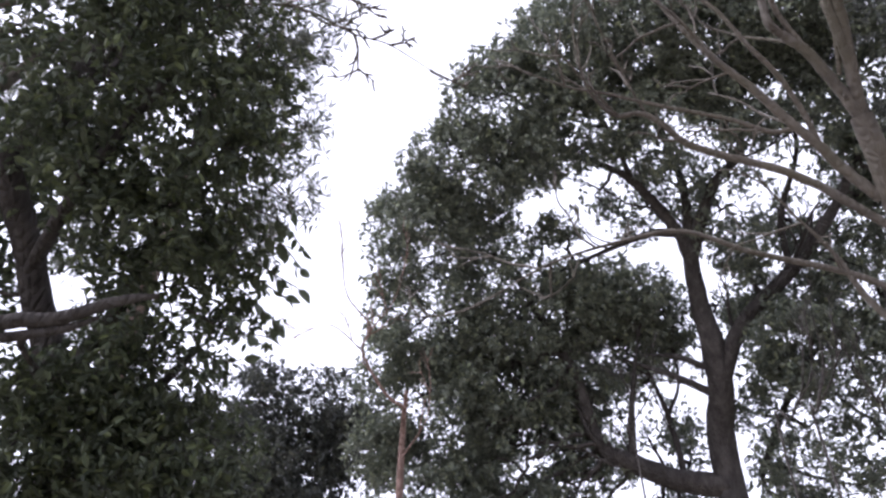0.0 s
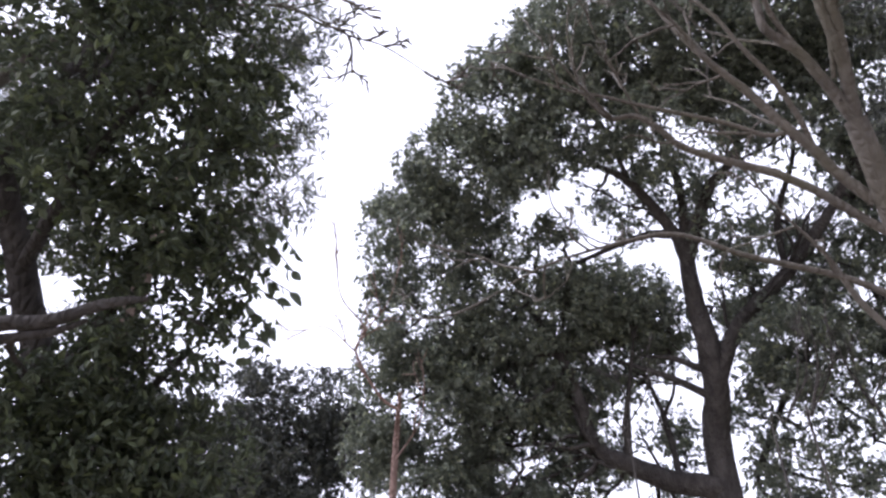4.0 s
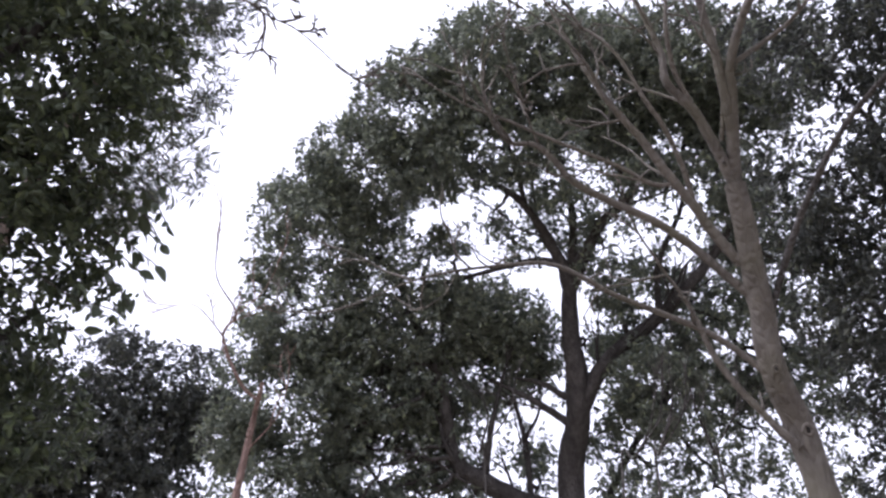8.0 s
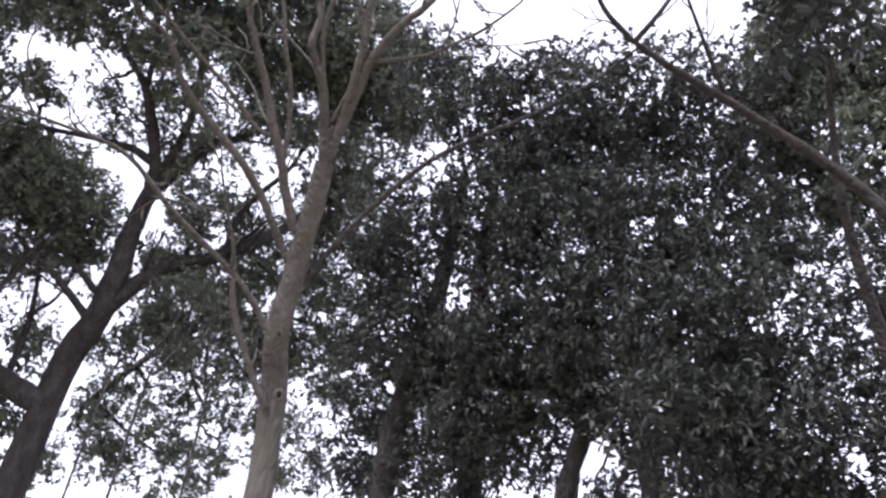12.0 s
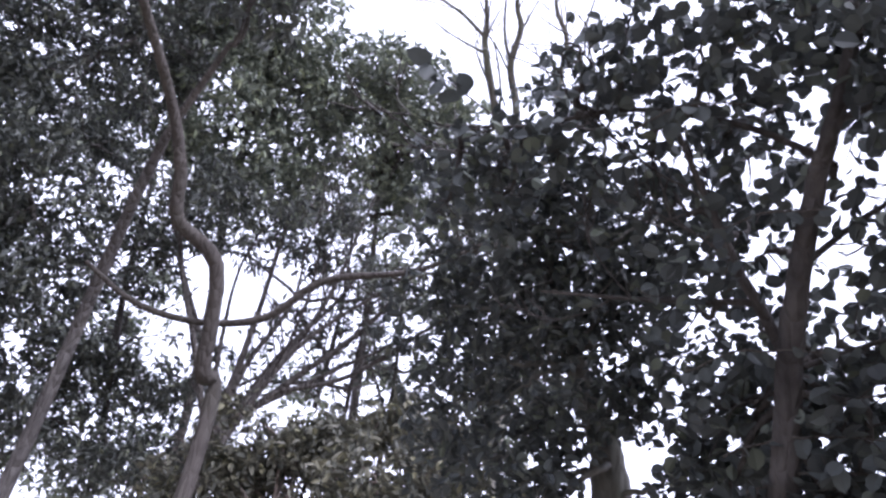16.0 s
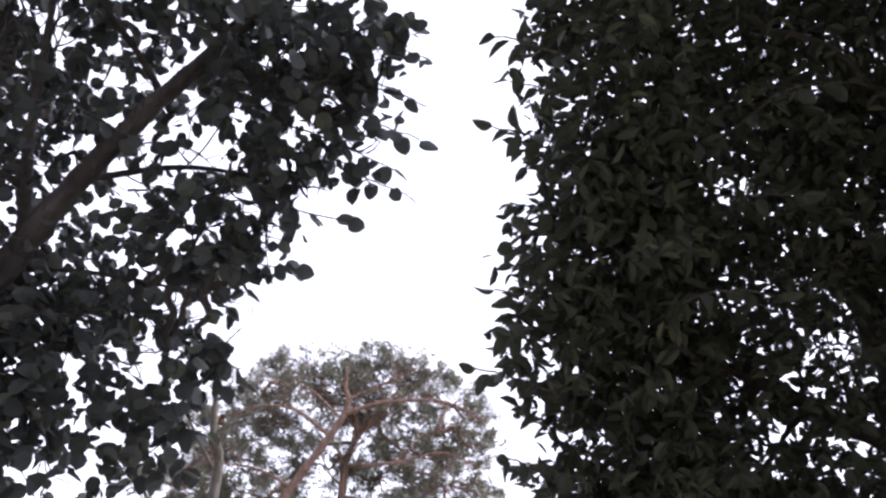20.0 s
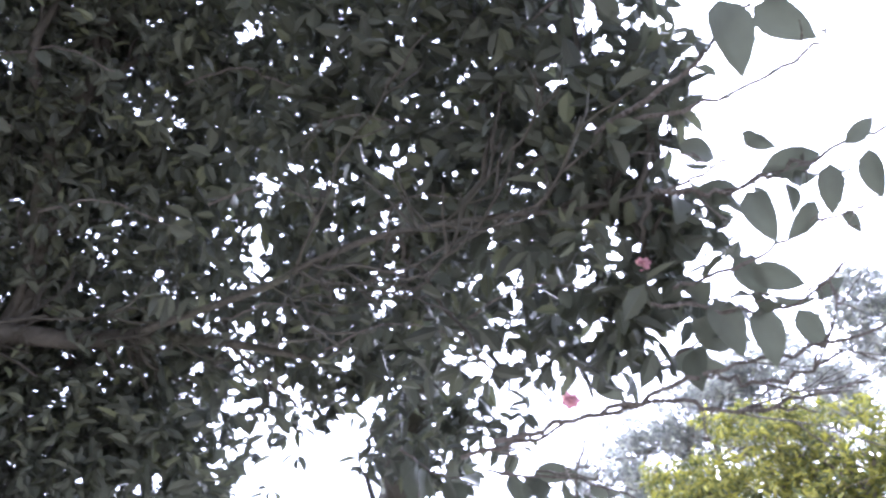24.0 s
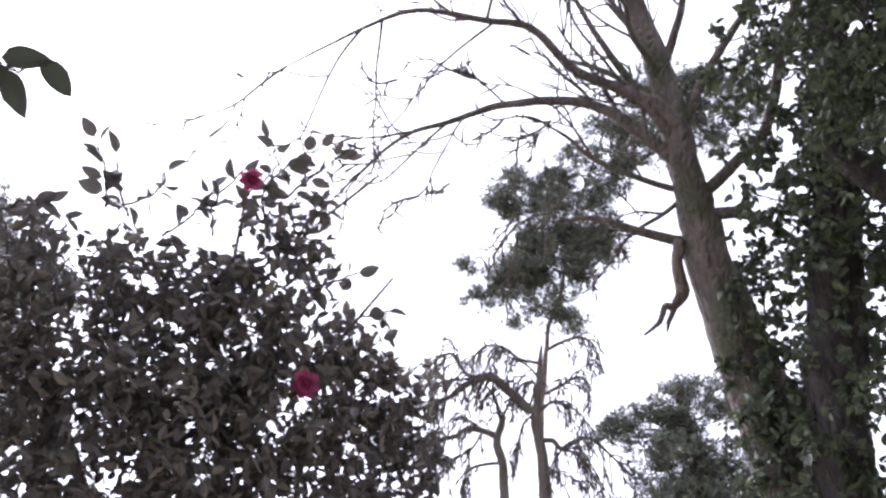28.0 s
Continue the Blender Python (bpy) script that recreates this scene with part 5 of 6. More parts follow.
camellia_bush_lobes_b = [((268.3, 22, 2.5), 0.11, 0.7), ((272.5, 21.4, 2.4), 0.17), ((278, 20.9, 2.3), 0.18), ((284, 20.4, 2.2), 0.19), ((290, 20.4, 2.25), 0.18), ((295.5, 19.4, 2.3), 0.15), ((299, 19, 2.3), 0.09, 0.8), ((269.5, 17.4, 2.5), 0.14, 0.6), ((273, 16.8, 2.4), 0.2), ((280, 16.4, 2.3), 0.2), ((287, 16.4, 2.3), 0.2), ((293.5, 15.4, 2.3), 0.18), ((298, 15, 2.3), 0.13, 0.9)]
camellia_bush_lobes_c = [((284, 9.9, 2.4), 0.3, 0.5), ((276, 10.4, 2.45), 0.3, 0.5), ((292, 9.9, 2.4), 0.25, 0.5), ((284, -2, 2.4), 0.4, 0.4), ((276, -3, 2.5), 0.35, 0.4), ((292, -3, 2.4), 0.35, 0.4), ((284, -16, 2.5), 0.4, 0.4)]
bush = plant("camellia_bush", "camellia bush with dull bronzed leaves and pink flowers", [
    ([(284, -20, 2.5), (284, 6, 2.4), (284, 20, 2.3), (286, 27, 2.2)], [0.03, 0.026, 0.018, 0.01]), ([(284, 8, 2.4), (277, 18, 2.4), (273, 24, 2.35)], [0.016, 0.006]), ([(284, 10, 2.4), (291, 18, 2.3), (295, 24, 2.25)], [0.016, 0.006]),
    ([(286, 26, 2.2), (289.5, 31.5, 2.2), (293.6, 35.6, 2.2)], [0.006, 0.003]), ([(285, 24, 2.25), (284.3, 33.5, 2.1)], [0.006, 0.003]), ([(291, 22, 2.25), (296, 29.4, 2.2)], [0.006, 0.003])],
    camellia_bush_lobes_a + camellia_bush_lobes_b + camellia_bush_lobes_c,
    LEAF_BUSH, BARK_BROWN, 25, 0.038, clump=0.1, whorl=4, cover=1.7, loose=0.6, tilt=0.9, category="bush", simple=False, twig_r=0.003)

# tall pine, weeping trees
tall_pine_lobes_a = [((311, 37.5, 18), (1.09, 1.09, 0.69)), ((309.5, 34.3, 18), (1.09, 1.09, 0.57)), ((306.8, 34, 18), (0.69, 0.69, 0.46)), ((307.2, 39.3, 18), (0.86, 0.86, 0.32)), ((312.5, 40.5, 18), (0.92, 0.92, 0.52), 0.8), ((314.5, 35.5, 18), (0.57, 0.57, 0.46), 0.8), ((316.5, 42.5, 18), (1.03, 1.03, 0.57), 0.7), ((304.5, 32, 18), (0.57, 0.57, 0.23), 0.7), ((308.3, 31.3, 18), (0.80, 0.80, 0.29), 0.6), ((320, 45, 18.3), (1.15, 1.15, 0.57), 0.7)]
tall_pine_lobes_b = [((325, 44, 18.3), (1.15, 1.15, 0.69), 0.7), ((302.8, 34.5, 18), (0.34, 0.34, 0.14), 0.6), ((311.5, 30.5, 18), (0.46, 0.46, 0.34), 0.4)]
plant("tall_pine", "tall distant pine with dark tufted clumps of needles", [
    ([(309.4, 10, 18), (309.1, 23.3, 18), (309.3, 26.4, 18), (309.5, 29.1, 18), (309.7, 30.6, 18), (310.7, 32.9, 18), (311.5, 37, 18), (315, 44, 18.4)], [0.088, 0.0715, 0.055, 0.0495, 0.0385, 0.0165]), ([(311, 35, 18), (308, 38.5, 18), (305.5, 39.5, 18)], [0.0275, 0.011]), ([(310.3, 31, 18), (306.5, 33.3, 18)], [0.022, 0.011]), ([(312, 38, 18), (317, 41, 18)], [0.0275, 0.011])],
    tall_pine_lobes_a + tall_pine_lobes_b, NEEDLE, BARK_BROWN, 26, 0.17, clump=0.34, cover=3.0, aspect=0.12, needles=True, whorl=9, twig_r=0.016)
plant("low_pine", "pine with dark drooping boughs beyond the ivy trunk", [([(320, 6, 14), (320, 20, 14), (319, 26, 14)], [0.16, 0.12, 0.06])],
    [((317.3, 23.5, 14), (0.80, 0.80, 0.34), 0.8), ((320.5, 25, 14), (0.69, 0.69, 0.40), 0.7), ((315, 22.8, 14), (0.46, 0.46, 0.23), 0.6), ((319, 21, 14), (1.03, 1.03, 0.34)), ((318, 18, 14), (0.92, 0.92, 0.46)), ((323, 19, 14), (0.92, 0.92, 0.57))], NEEDLE, BARK_BROWN, 261, 0.15, clump=0.3, cover=2.4, aspect=0.12, needles=True, whorl=9, twig_r=0.012)
# pale grey bark on both weeping trees stands in for haze over them
bare("weeping_tree", "leafless tree with crooked limbs and drooping twigs", [(307.4, 10, 14), (306.5, 18.7, 14), (306.3, 20.8, 14), (305.8, 22.2, 14), (306.1, 23.5, 14), (306.2, 24, 14)], [0.085, 0.083, 0.08, 0.075, 0.065, 0.045],
    [([(305.9, 22.6, 14), (304.8, 22.9, 14), (303.6, 23, 14), (302.9, 22.5, 14), (302.1, 22.2, 14), (300.8, 21.8, 14)], [0.0609, 0.0522, 0.0435, 0.029, 0.0145], 0.55), ([(306.1, 23.6, 14), (305.5, 25.2, 14), (304.9, 25.9, 14)], [0.0435, 0.029, 0.0174], 0.4), ([(306.2, 24, 14), (306.6, 24.9, 14), (306.9, 25.5, 14)], [0.029, 0.0174], 0.4), ([(304.6, 22.8, 14), (304, 23.4, 14), (302.9, 23.6, 14), (302.5, 23, 14)], [0.0261, 0.0203, 0.0116], 0.5), ([(304.6, 22.7, 14), (304.1, 21.8, 14), (303.1, 21.1, 14), (302.5, 20.7, 14), (301.9, 20, 14)], [0.0232, 0.0203, 0.0116], 0.4), ([(306.3, 20.9, 14), (304.9, 20.7, 14), (303.9, 20.3, 14), (303.6, 19.6, 14), (303.8, 18.6, 14)], [0.029, 0.0232, 0.0145], 0.35), ([(302.2, 22.2, 14), (301.4, 23.1, 14), (301, 23.8, 14)], [0.0174, 0.0116], 0.4)], BARK_GREY, 262, kids=4, depth=2, lift=-1.3, spread=1.0, fine=0.4, least=0.017, gap=0.075, group="weeping trees")
bare("weeping_tree", "taller leafless weeping tree with drooping twigs", [(310.7, 10, 14), (309.4, 18.9, 14), (309.1, 21.6, 14), (308.6, 23.9, 14), (308.8, 25.9, 14), (308.9, 27.7, 14), (309, 28.9, 14)], [0.115, 0.11, 0.1, 0.085, 0.065, 0.05, 0.02],
    [([(308.3, 24.3, 14), (307.1, 25.3, 14), (305.9, 26.2, 14), (305, 26.6, 14), (304, 26.4, 14), (302.8, 25.6, 14), (301.7, 24.8, 14), (300.6, 24.7, 14)], [0.0899, 0.087, 0.0798, 0.0653, 0.0435, 0.0232], 0.6), ([(305, 26.6, 14), (303.5, 26.6, 14), (302.6, 27.3, 14), (301.9, 28, 14), (301, 27.6, 14), (300.3, 26.9, 14)], [0.0406, 0.0319, 0.0232, 0.013], 0.55), ([(305, 26.6, 14), (302.9, 26.3, 14), (302, 26.1, 14), (300.3, 25.7, 14)], [0.0261, 0.0174, 0.0116], 0.45), ([(308.7, 27.7, 14), (307.4, 27.9, 14), (306.4, 28.4, 14), (305.1, 28.8, 14), (304.2, 28.3, 14), (303.2, 27.5, 14)], [0.0319, 0.0261, 0.0174, 0.0101], 0.55), ([(308.7, 26.8, 14), (307.9, 27.5, 14), (306.6, 28, 14), (305.5, 28.5, 14)], [0.0232, 0.0174, 0.0101], 0.5), ([(309.4, 28.6, 14), (310.5, 29.1, 14), (312, 29.5, 14), (313, 29, 14), (313.5, 27.9, 14)], [0.0348, 0.029, 0.0203, 0.0101], 0.4), ([(309.3, 25.6, 14), (310.3, 26.1, 14), (311.8, 26.8, 14), (312.6, 26.3, 14), (312.6, 25.4, 14)], [0.0348, 0.029, 0.0203, 0.0101], 0.55), ([(309, 24.5, 14), (309.9, 25.1, 14), (310.9, 24.9, 14), (311.9, 24.3, 14), (312.5, 23.5, 14)], [0.0348, 0.029, 0.0203, 0.0101], 0.65), ([(309.1, 22.5, 14), (309.9, 22.5, 14), (310.5, 22, 14), (311.5, 22.5, 14), (312.6, 22.7, 14), (313.9, 21.7, 14), (315.3, 20.4, 14)], [0.0493, 0.0435, 0.0377, 0.0261, 0.0116], 0.65), ([(310.5, 21.9, 14), (309.9, 21.1, 14), (309.6, 20.3, 14)], [0.0232, 0.0116], 0.4), ([(310.5, 21.9, 14), (311.6, 21.7, 14), (312.4, 20.8, 14), (312.9, 19.8, 14)], [0.0261, 0.0188, 0.0101], 0.6), ([(308.3, 24.1, 14), (307.7, 23.5, 14), (307.4, 22.5, 14), (307, 21.4, 14)], [0.0232, 0.0174, 0.0101], 0.4), ([(308.1, 24.4, 14), (308.5, 26.3, 14), (307.5, 26.2, 14), (307, 25.1, 14)], [0.0203, 0.0145, 0.0087], 0.4), ([(309.7, 20.6, 14), (310.7, 20.3, 14), (311.8, 19.9, 14)], [0.0145, 0.0087], 0.3)], BARK_GREY, 263, kids=4, depth=2, lift=-1.3, spread=1.0, fine=0.4, least=0.017, gap=0.075, group="weeping trees")

# big bare tree with ivy
big_bare_tree_limbs_a = [([(320.8, 37.5, 6), (320.3, 41.5, 6.05), (319.6, 45.3, 6.2), (317.4, 51, 6.4), (315, 57, 6.6)], [0.115, 0.105, 0.085, 0.045], 0.9), ([(321.4, 37.6, 6), (324, 39.1, 6), (327.1, 40.9, 6), (328.6, 43.2, 6), (330.5, 46.7, 6.1), (333.5, 50, 6.2), (336.5, 54, 6.4)], [0.0465, 0.042, 0.0375, 0.03375, 0.02625, 0.01125], 0.6), ([(320.6, 42, 6.1), (323.4, 45.5, 6.1), (326.4, 47.9, 6.1), (328.8, 49.6, 6.2), (331, 54, 6.3)], [0.0375, 0.0315, 0.024, 0.009], 0.6), ([(320.8, 39, 6), (319.4, 40.6, 6), (313, 44.4, 6), (305.1, 44.5, 6), (299.5, 43, 6), (294.9, 41.2, 6), (289.4, 35.3, 6)], [0.06375, 0.0525, 0.036, 0.027, 0.0195, 0.0135, 0.0045], 0.9)]
big_bare_tree_limbs_b = [([(320.2, 42.5, 6), (318.2, 44.3, 6), (311.5, 46.7, 6), (307, 49.5, 6), (302.3, 49.9, 6), (295, 50, 6), (289.9, 48.1, 6), (282.7, 43.6, 6)], [0.045, 0.0375, 0.0285, 0.021, 0.015, 0.0045], 0.95), ([(320.5, 40.5, 6), (317.5, 44.5, 6), (313.5, 49, 6.1), (309, 54, 6.3)], [0.0375, 0.027, 0.01125], 0.7), ([(320.7, 38, 6), (317.5, 39, 6), (313.3, 40.6, 6), (310.4, 42.4, 6), (308.5, 43.2, 6)], [0.02625, 0.0195, 0.006], 0.6)]
big_bare_tree_limbs_c = [([(321.2, 35.3, 6), (319.6, 34.9, 6), (315.9, 35.9, 6), (312.7, 36.8, 6), (309.5, 36.6, 6)], [0.04125, 0.0375, 0.02625, 0.0075], 0.35), ([(320.9, 38.2, 6), (318.5, 36.8, 6), (315.8, 35.6, 6), (314, 33.8, 6)], [0.0195, 0.015, 0.006], 0.3), ([(321.3, 36.5, 6), (325, 36, 6), (328, 34, 6)], [0.0525, 0.0375, 0.0225], 0.3), ([(319.4, 46, 6.2), (322, 50, 6.3), (324, 55, 6.4)], [0.0375, 0.015], 0.7)]
big_bare_tree_limbs_d = [([(333.5, 50, 6.2), (344, 53.6, 6.1), (351, 54.6, 6), (357.4, 53.7, 6), (1.5, 53.3, 6), (7, 51.5, 6)], [0.015, 0.00975, 0.006, 0.003], 0.35), ([(351, 54.6, 6), (358, 56.5, 6), (4.5, 57.3, 6)], [0.00675, 0.003], 0.3), ([(306.5, 44.3, 6), (306, 40, 6), (306.4, 34.5, 6)], [0.00525, 0.00375, 0.00225], 0.3), ([(309.3, 44.6, 6), (308.6, 41, 6), (309, 37, 6)], [0.00525, 0.00375, 0.00225], 0.3)]
big_bare_tree_limbs_e = [([(312, 44.5, 6), (304, 40.5, 6), (296.5, 37.2, 6)], [0.006, 0.0045, 0.00225], 0.3), ([(305, 44.4, 6), (300, 46.5, 6), (293, 45, 6)], [0.009, 0.006, 0.003], 0.5), ([(302.3, 49.9, 6), (303, 52.5, 6.1), (304, 56, 6.2)], [0.0135, 0.0045], 0.5)]
big = bare("big_bare_tree", "large leafless tree with a thick brown trunk and long bare limbs", [(325.6, 12, 6), (325, 18.7, 6), (322.9, 27.5, 6), (321.5, 34, 6), (321, 38, 6)], [0.28, 0.26, 0.235, 0.19, 0.15, 0.12],
    big_bare_tree_limbs_a + big_bare_tree_limbs_b + big_bare_tree_limbs_c + big_bare_tree_limbs_d + big_bare_tree_limbs_e, BARK_MOSS, 27, lift=0.05, fine=0.34, least=0.011, gap=0.36, kids=3, spread=0.85)
rng = np.random.default_rng(271)
limb("broken_branch", [P(319.6, 34.9, 5.95), P(319.1, 33.4, 5.9), P(319.3, 31.6, 5.9), P(318.6, 30.6, 5.9), P(317.9, 30.6, 5.9), P(317.4, 29.6, 5.9), P(316.2, 28.8, 5.9)], [0.045, 0.04, 0.05, 0.03, 0.022, 0.02, 0.008], BARK_BROWN, big, rng, 8, label="broken branch stub hanging from the trunk")
limb("broken_branch", [P(318.6, 30.5, 5.9), P(318.1, 29.6, 5.9), P(317.9, 28.9, 5.9)], [0.022, 0.018, 0.006], BARK_BROWN, big, rng, 7)
plant("ivy_clad_trunk", "tree trunk thickly wrapped in dark green ivy", [
    ([(327.3, 10, 5.6), (327.6, 19.1, 5.6), (329.9, 30.8, 5.6), (333.2, 42.7, 5.7), (335, 52, 5.9)], [0.24, 0.21, 0.19, 0.16, 0.11, 0.06])],
    [((327.5, 17, 5.5), 0.3), ((328.2, 22, 5.5), 0.3), ((329.2, 27, 5.5), 0.3), ((330, 32, 5.5), 0.32), ((331.2, 36.5, 5.5), 0.33), ((333.4, 41, 5.6), 0.34), ((335.6, 46, 5.7), 0.38), ((337, 51, 5.8), 0.42), ((326.2, 36.5, 5.7), 0.2, 0.12), ((326.5, 41, 5.8), 0.3, 0.1), ((327.4, 46, 5.9), 0.34, 0.1), ((335, 56, 6), 0.4), ((327, 12, 5.5), 0.3)],
    LEAF_IVY, BARK_DARK, 28, 0.07, clump=0.18, cover=2.3, loose=0.5, simple=False, aspect=0.7, twig_r=0.006, hollow=0.6)
trunk_ivy_lobes_a = [((324.5, 17, 5.72), 0.16, 0.7), ((324.2, 21, 5.72), 0.16, 0.7), ((324, 25, 5.72), 0.16, 0.7), ((324, 29, 5.74), 0.15, 0.6), ((324.5, 32.5, 5.78), 0.16, 0.6), ((325.3, 24, 5.7), 0.16, 0.8), ((325.6, 30, 5.7), 0.16, 0.8), ((322.6, 22, 5.7), 0.1, 0.5), ((322.2, 27, 5.72), 0.1, 0.4), ((325.6, 19, 5.7), 0.18, 0.9), ((324, 23, 5.72), 0.18, 0.8), ((323.6, 27.5, 5.74), 0.16, 0.8), ((325.2, 27.5, 5.72), 0.18, 0.9), ((326, 34, 5.75), 0.18, 0.7)]
trunk_ivy_lobes_b = [((323.4, 15, 5.74), 0.15, 0.9), ((322.8, 19, 5.76), 0.14, 0.9), ((322.2, 23, 5.77), 0.12, 0.7), ((321.9, 26, 5.78), 0.1, 0.5), ((323.4, 31, 5.76), 0.12, 0.5), ((326.6, 23, 5.7), 0.18, 0.9), ((326, 15, 5.7), 0.2, 0.9)]
plant("trunk_ivy", "ivy climbing the lower part of the big bare trunk", [([(325.2, 10, 5.8), (324.6, 19, 5.75), (324, 26, 5.75)], [0.02, 0.016, 0.01])],
    trunk_ivy_lobes_a + trunk_ivy_lobes_b, LEAF_IVY, BARK_DARK, 281, 0.06, clump=0.12, cover=1.8, category="climbing plant", simple=False, aspect=0.75, twig_r=0.004, hollow=0.5)


# ---- leaves and flowers close by ----
def leaf_mesh(name, shape, mat, bend=0.12, fold=0.16):
    """One leaf of length 1 along +y, with a stalk, a sunk midrib and a drooping tip."""
    bm = bmesh.new()
    rows = 7
    grid = []
    for i in range(rows):
        u = i / (rows - 1)
        w = (math.sin(math.pi * u**0.8) ** 0.75 if shape == "oval" else math.sin(math.pi * u**0.72) ** 0.55) * (0.29 if shape == "oval" else 0.43)
        w = max(w, 0.004)
        y, z = u, -bend * u * u * 2
        grid.append([bm.verts.new((x * w, y, z + abs(x) * w * fold * 2 + 0.012 * math.sin(9 * u + 3 * x))) for x in (-1, -0.5, 0, 0.5, 1)])
    for i in range(rows - 1):
        for j in range(4):
            bm.faces.new((grid[i][j], grid[i][j + 1], grid[i + 1][j + 1], grid[i + 1][j]))
    stalk = [bm.verts.new((x, -0.13, 0.02)) for x in (-0.012, 0.012)]
    bm.faces.new((stalk[0], stalk[1], grid[0][3], grid[0][1]))
    for f in bm.faces:
        f.smooth = True
    me = bpy.data.meshes.new(name)
    bm.to_mesh(me)
    bm.free()
    me.materials.append(mat)
    return me


def leafy_twig(parent, seed, places, count, size, mesh, radius=0.004, first=0.25, droop=0.5):
    """A thin twig with single leaves set alternately along it."""
    r = np.random.default_rng(seed)
    line = spline([P(*q) for q in places], 6)
    line[1:-1] += r.normal(size=(len(line) - 2, 3)) * 0.0025
    v, f = tube(line, [radius, radius * 0.85, radius * 0.6], 6)
    raw("twig", v, f, TWIG, parent)
    base = parent.matrix_basis.translation
    for k in range(count):
        s = first + (1 - first) * (k + r.uniform(0, 0.6)) / count
        n = min(int(s * (len(line) - 1)), len(line) - 2)
        at = Vector(line[n] + (line[n + 1] - line[n]) * r.uniform())
        d = Vector(unit(line[n + 1] - line[n]))
        across = d.cross(Vector((0, 0, 1))).normalized() * (1 if k % 2 else -1)
        way = (d * r.uniform(0.1, 0.9) + across * r.uniform(0.2, 0.9) + Vector((0, 0, -droop * r.uniform(-0.5, 2.2)))).normalized()
        if k == count - 1:
            way = (d + Vector((0, 0, -0.2))).normalized()
        nor = (Vector((0, 0, 0.35)) + Vector(r.normal(size=3)) * 0.9).normalized()
        x = way.cross(nor).normalized()
        z = x.cross(way)
        q = size * r.uniform(0.7, 1.15)
        ob = new("leaf", mesh)
        ob.parent = parent
        ob.matrix_basis = Matrix.Translation(at + way * q * 0.13 - base) @ Matrix((x, way, z)).transposed().to_4x4() @ Matrix.Diagonal((q * r.uniform(0.85, 1.15), q, q, 1))


def bare_twig(parent, seed, places, radius=0.004, side=0.16, count=7):
    """A leafless twig with thin side shoots, as one mesh."""
    r = np.random.default_rng(seed)
    line = spline([P(*q) for q in places], 6)
    line[1:-1] += r.normal(size=(len(line) - 2, 3)) * 0.004
    pieces = [tube(line, [radius, radius * 0.85, radius * 0.5], 6)]
    for k in range(count):
        n = int(r.uniform(0.15, 0.97) * (len(line) - 2))
        d = unit(line[n + 1] - line[n])
        w = unit(d + unit(np.cross(d, r.normal(size=3))) * 0.55)
        branches(r, line[n], w, side * r.uniform(0.5, 1.3), radius * 0.5, 1, 2, 0.25, 0.1, pieces, 0.6, 4, 0.6, 0.0022)
    v, f = joined(pieces)
    raw("twig", v, f, TWIG, parent)


def flower(parent, place, size, mat, seed, facing=(0.0, 0.0)):
    """A double camellia flower: four rings of cupped petals, closed in the middle."""
    r = np.random.default_rng(seed)
    bm = bmesh.new()
    for ring, n in ((0, 7), (1, 6), (2, 5), (3, 4)):
        for k in range(n):
            a = 2 * math.pi * (k + 0.5 * ring) / n + r.uniform(-0.15, 0.15)
            lift = 0.35 + 0.38 * ring
            reach = 1.0 - 0.19 * ring
            rows = []
            for i in range(5):
                u = i / 4
                w = 0.34 * math.sin(math.pi * (0.12 + 0.8 * u)) * reach
                y, z = reach * u * math.cos(lift * u), reach * 0.75 * math.sin(lift * u) + 0.05 * ring
                rows.append([bm.verts.new((math.cos(a) * y - math.sin(a) * x * w, math.sin(a) * y + math.cos(a) * x * w, z + 0.08 * x * x)) for x in (-1, 0, 1)])
            for i in range(4):
                for j in range(2):
                    bm.faces.new((rows[i][j], rows[i][j + 1], rows[i + 1][j + 1], rows[i + 1][j]))
    me = bpy.data.meshes.new("flower")
    bm.to_mesh(me)
    bm.free()
    for poly in me.polygons:
        poly.use_smooth = True
    me.materials.append(mat)
    ob = new("flower", me)
    ob.parent = parent
    at = P(*place)
    turn = (SPOT - at + Vector((facing[0], facing[1], 0.2))).to_track_quat("Z", "Y").to_matrix().to_4x4()
    ob.matrix_basis = Matrix.Translation(at - parent.matrix_basis.translation) @ turn @ Matrix.Scale(size / 2, 4)
    tagged(ob, "pink camellia flower")


OVAL = leaf_mesh("leaf", "oval", LEAF_CAMELLIA)
ROUND = leaf_mesh("leaf", "round", LEAF_ROUND, 0.06, 0.05)
BRONZE = leaf_mesh("leaf", "oval", LEAF_BUSH, 0.1, 0.14)

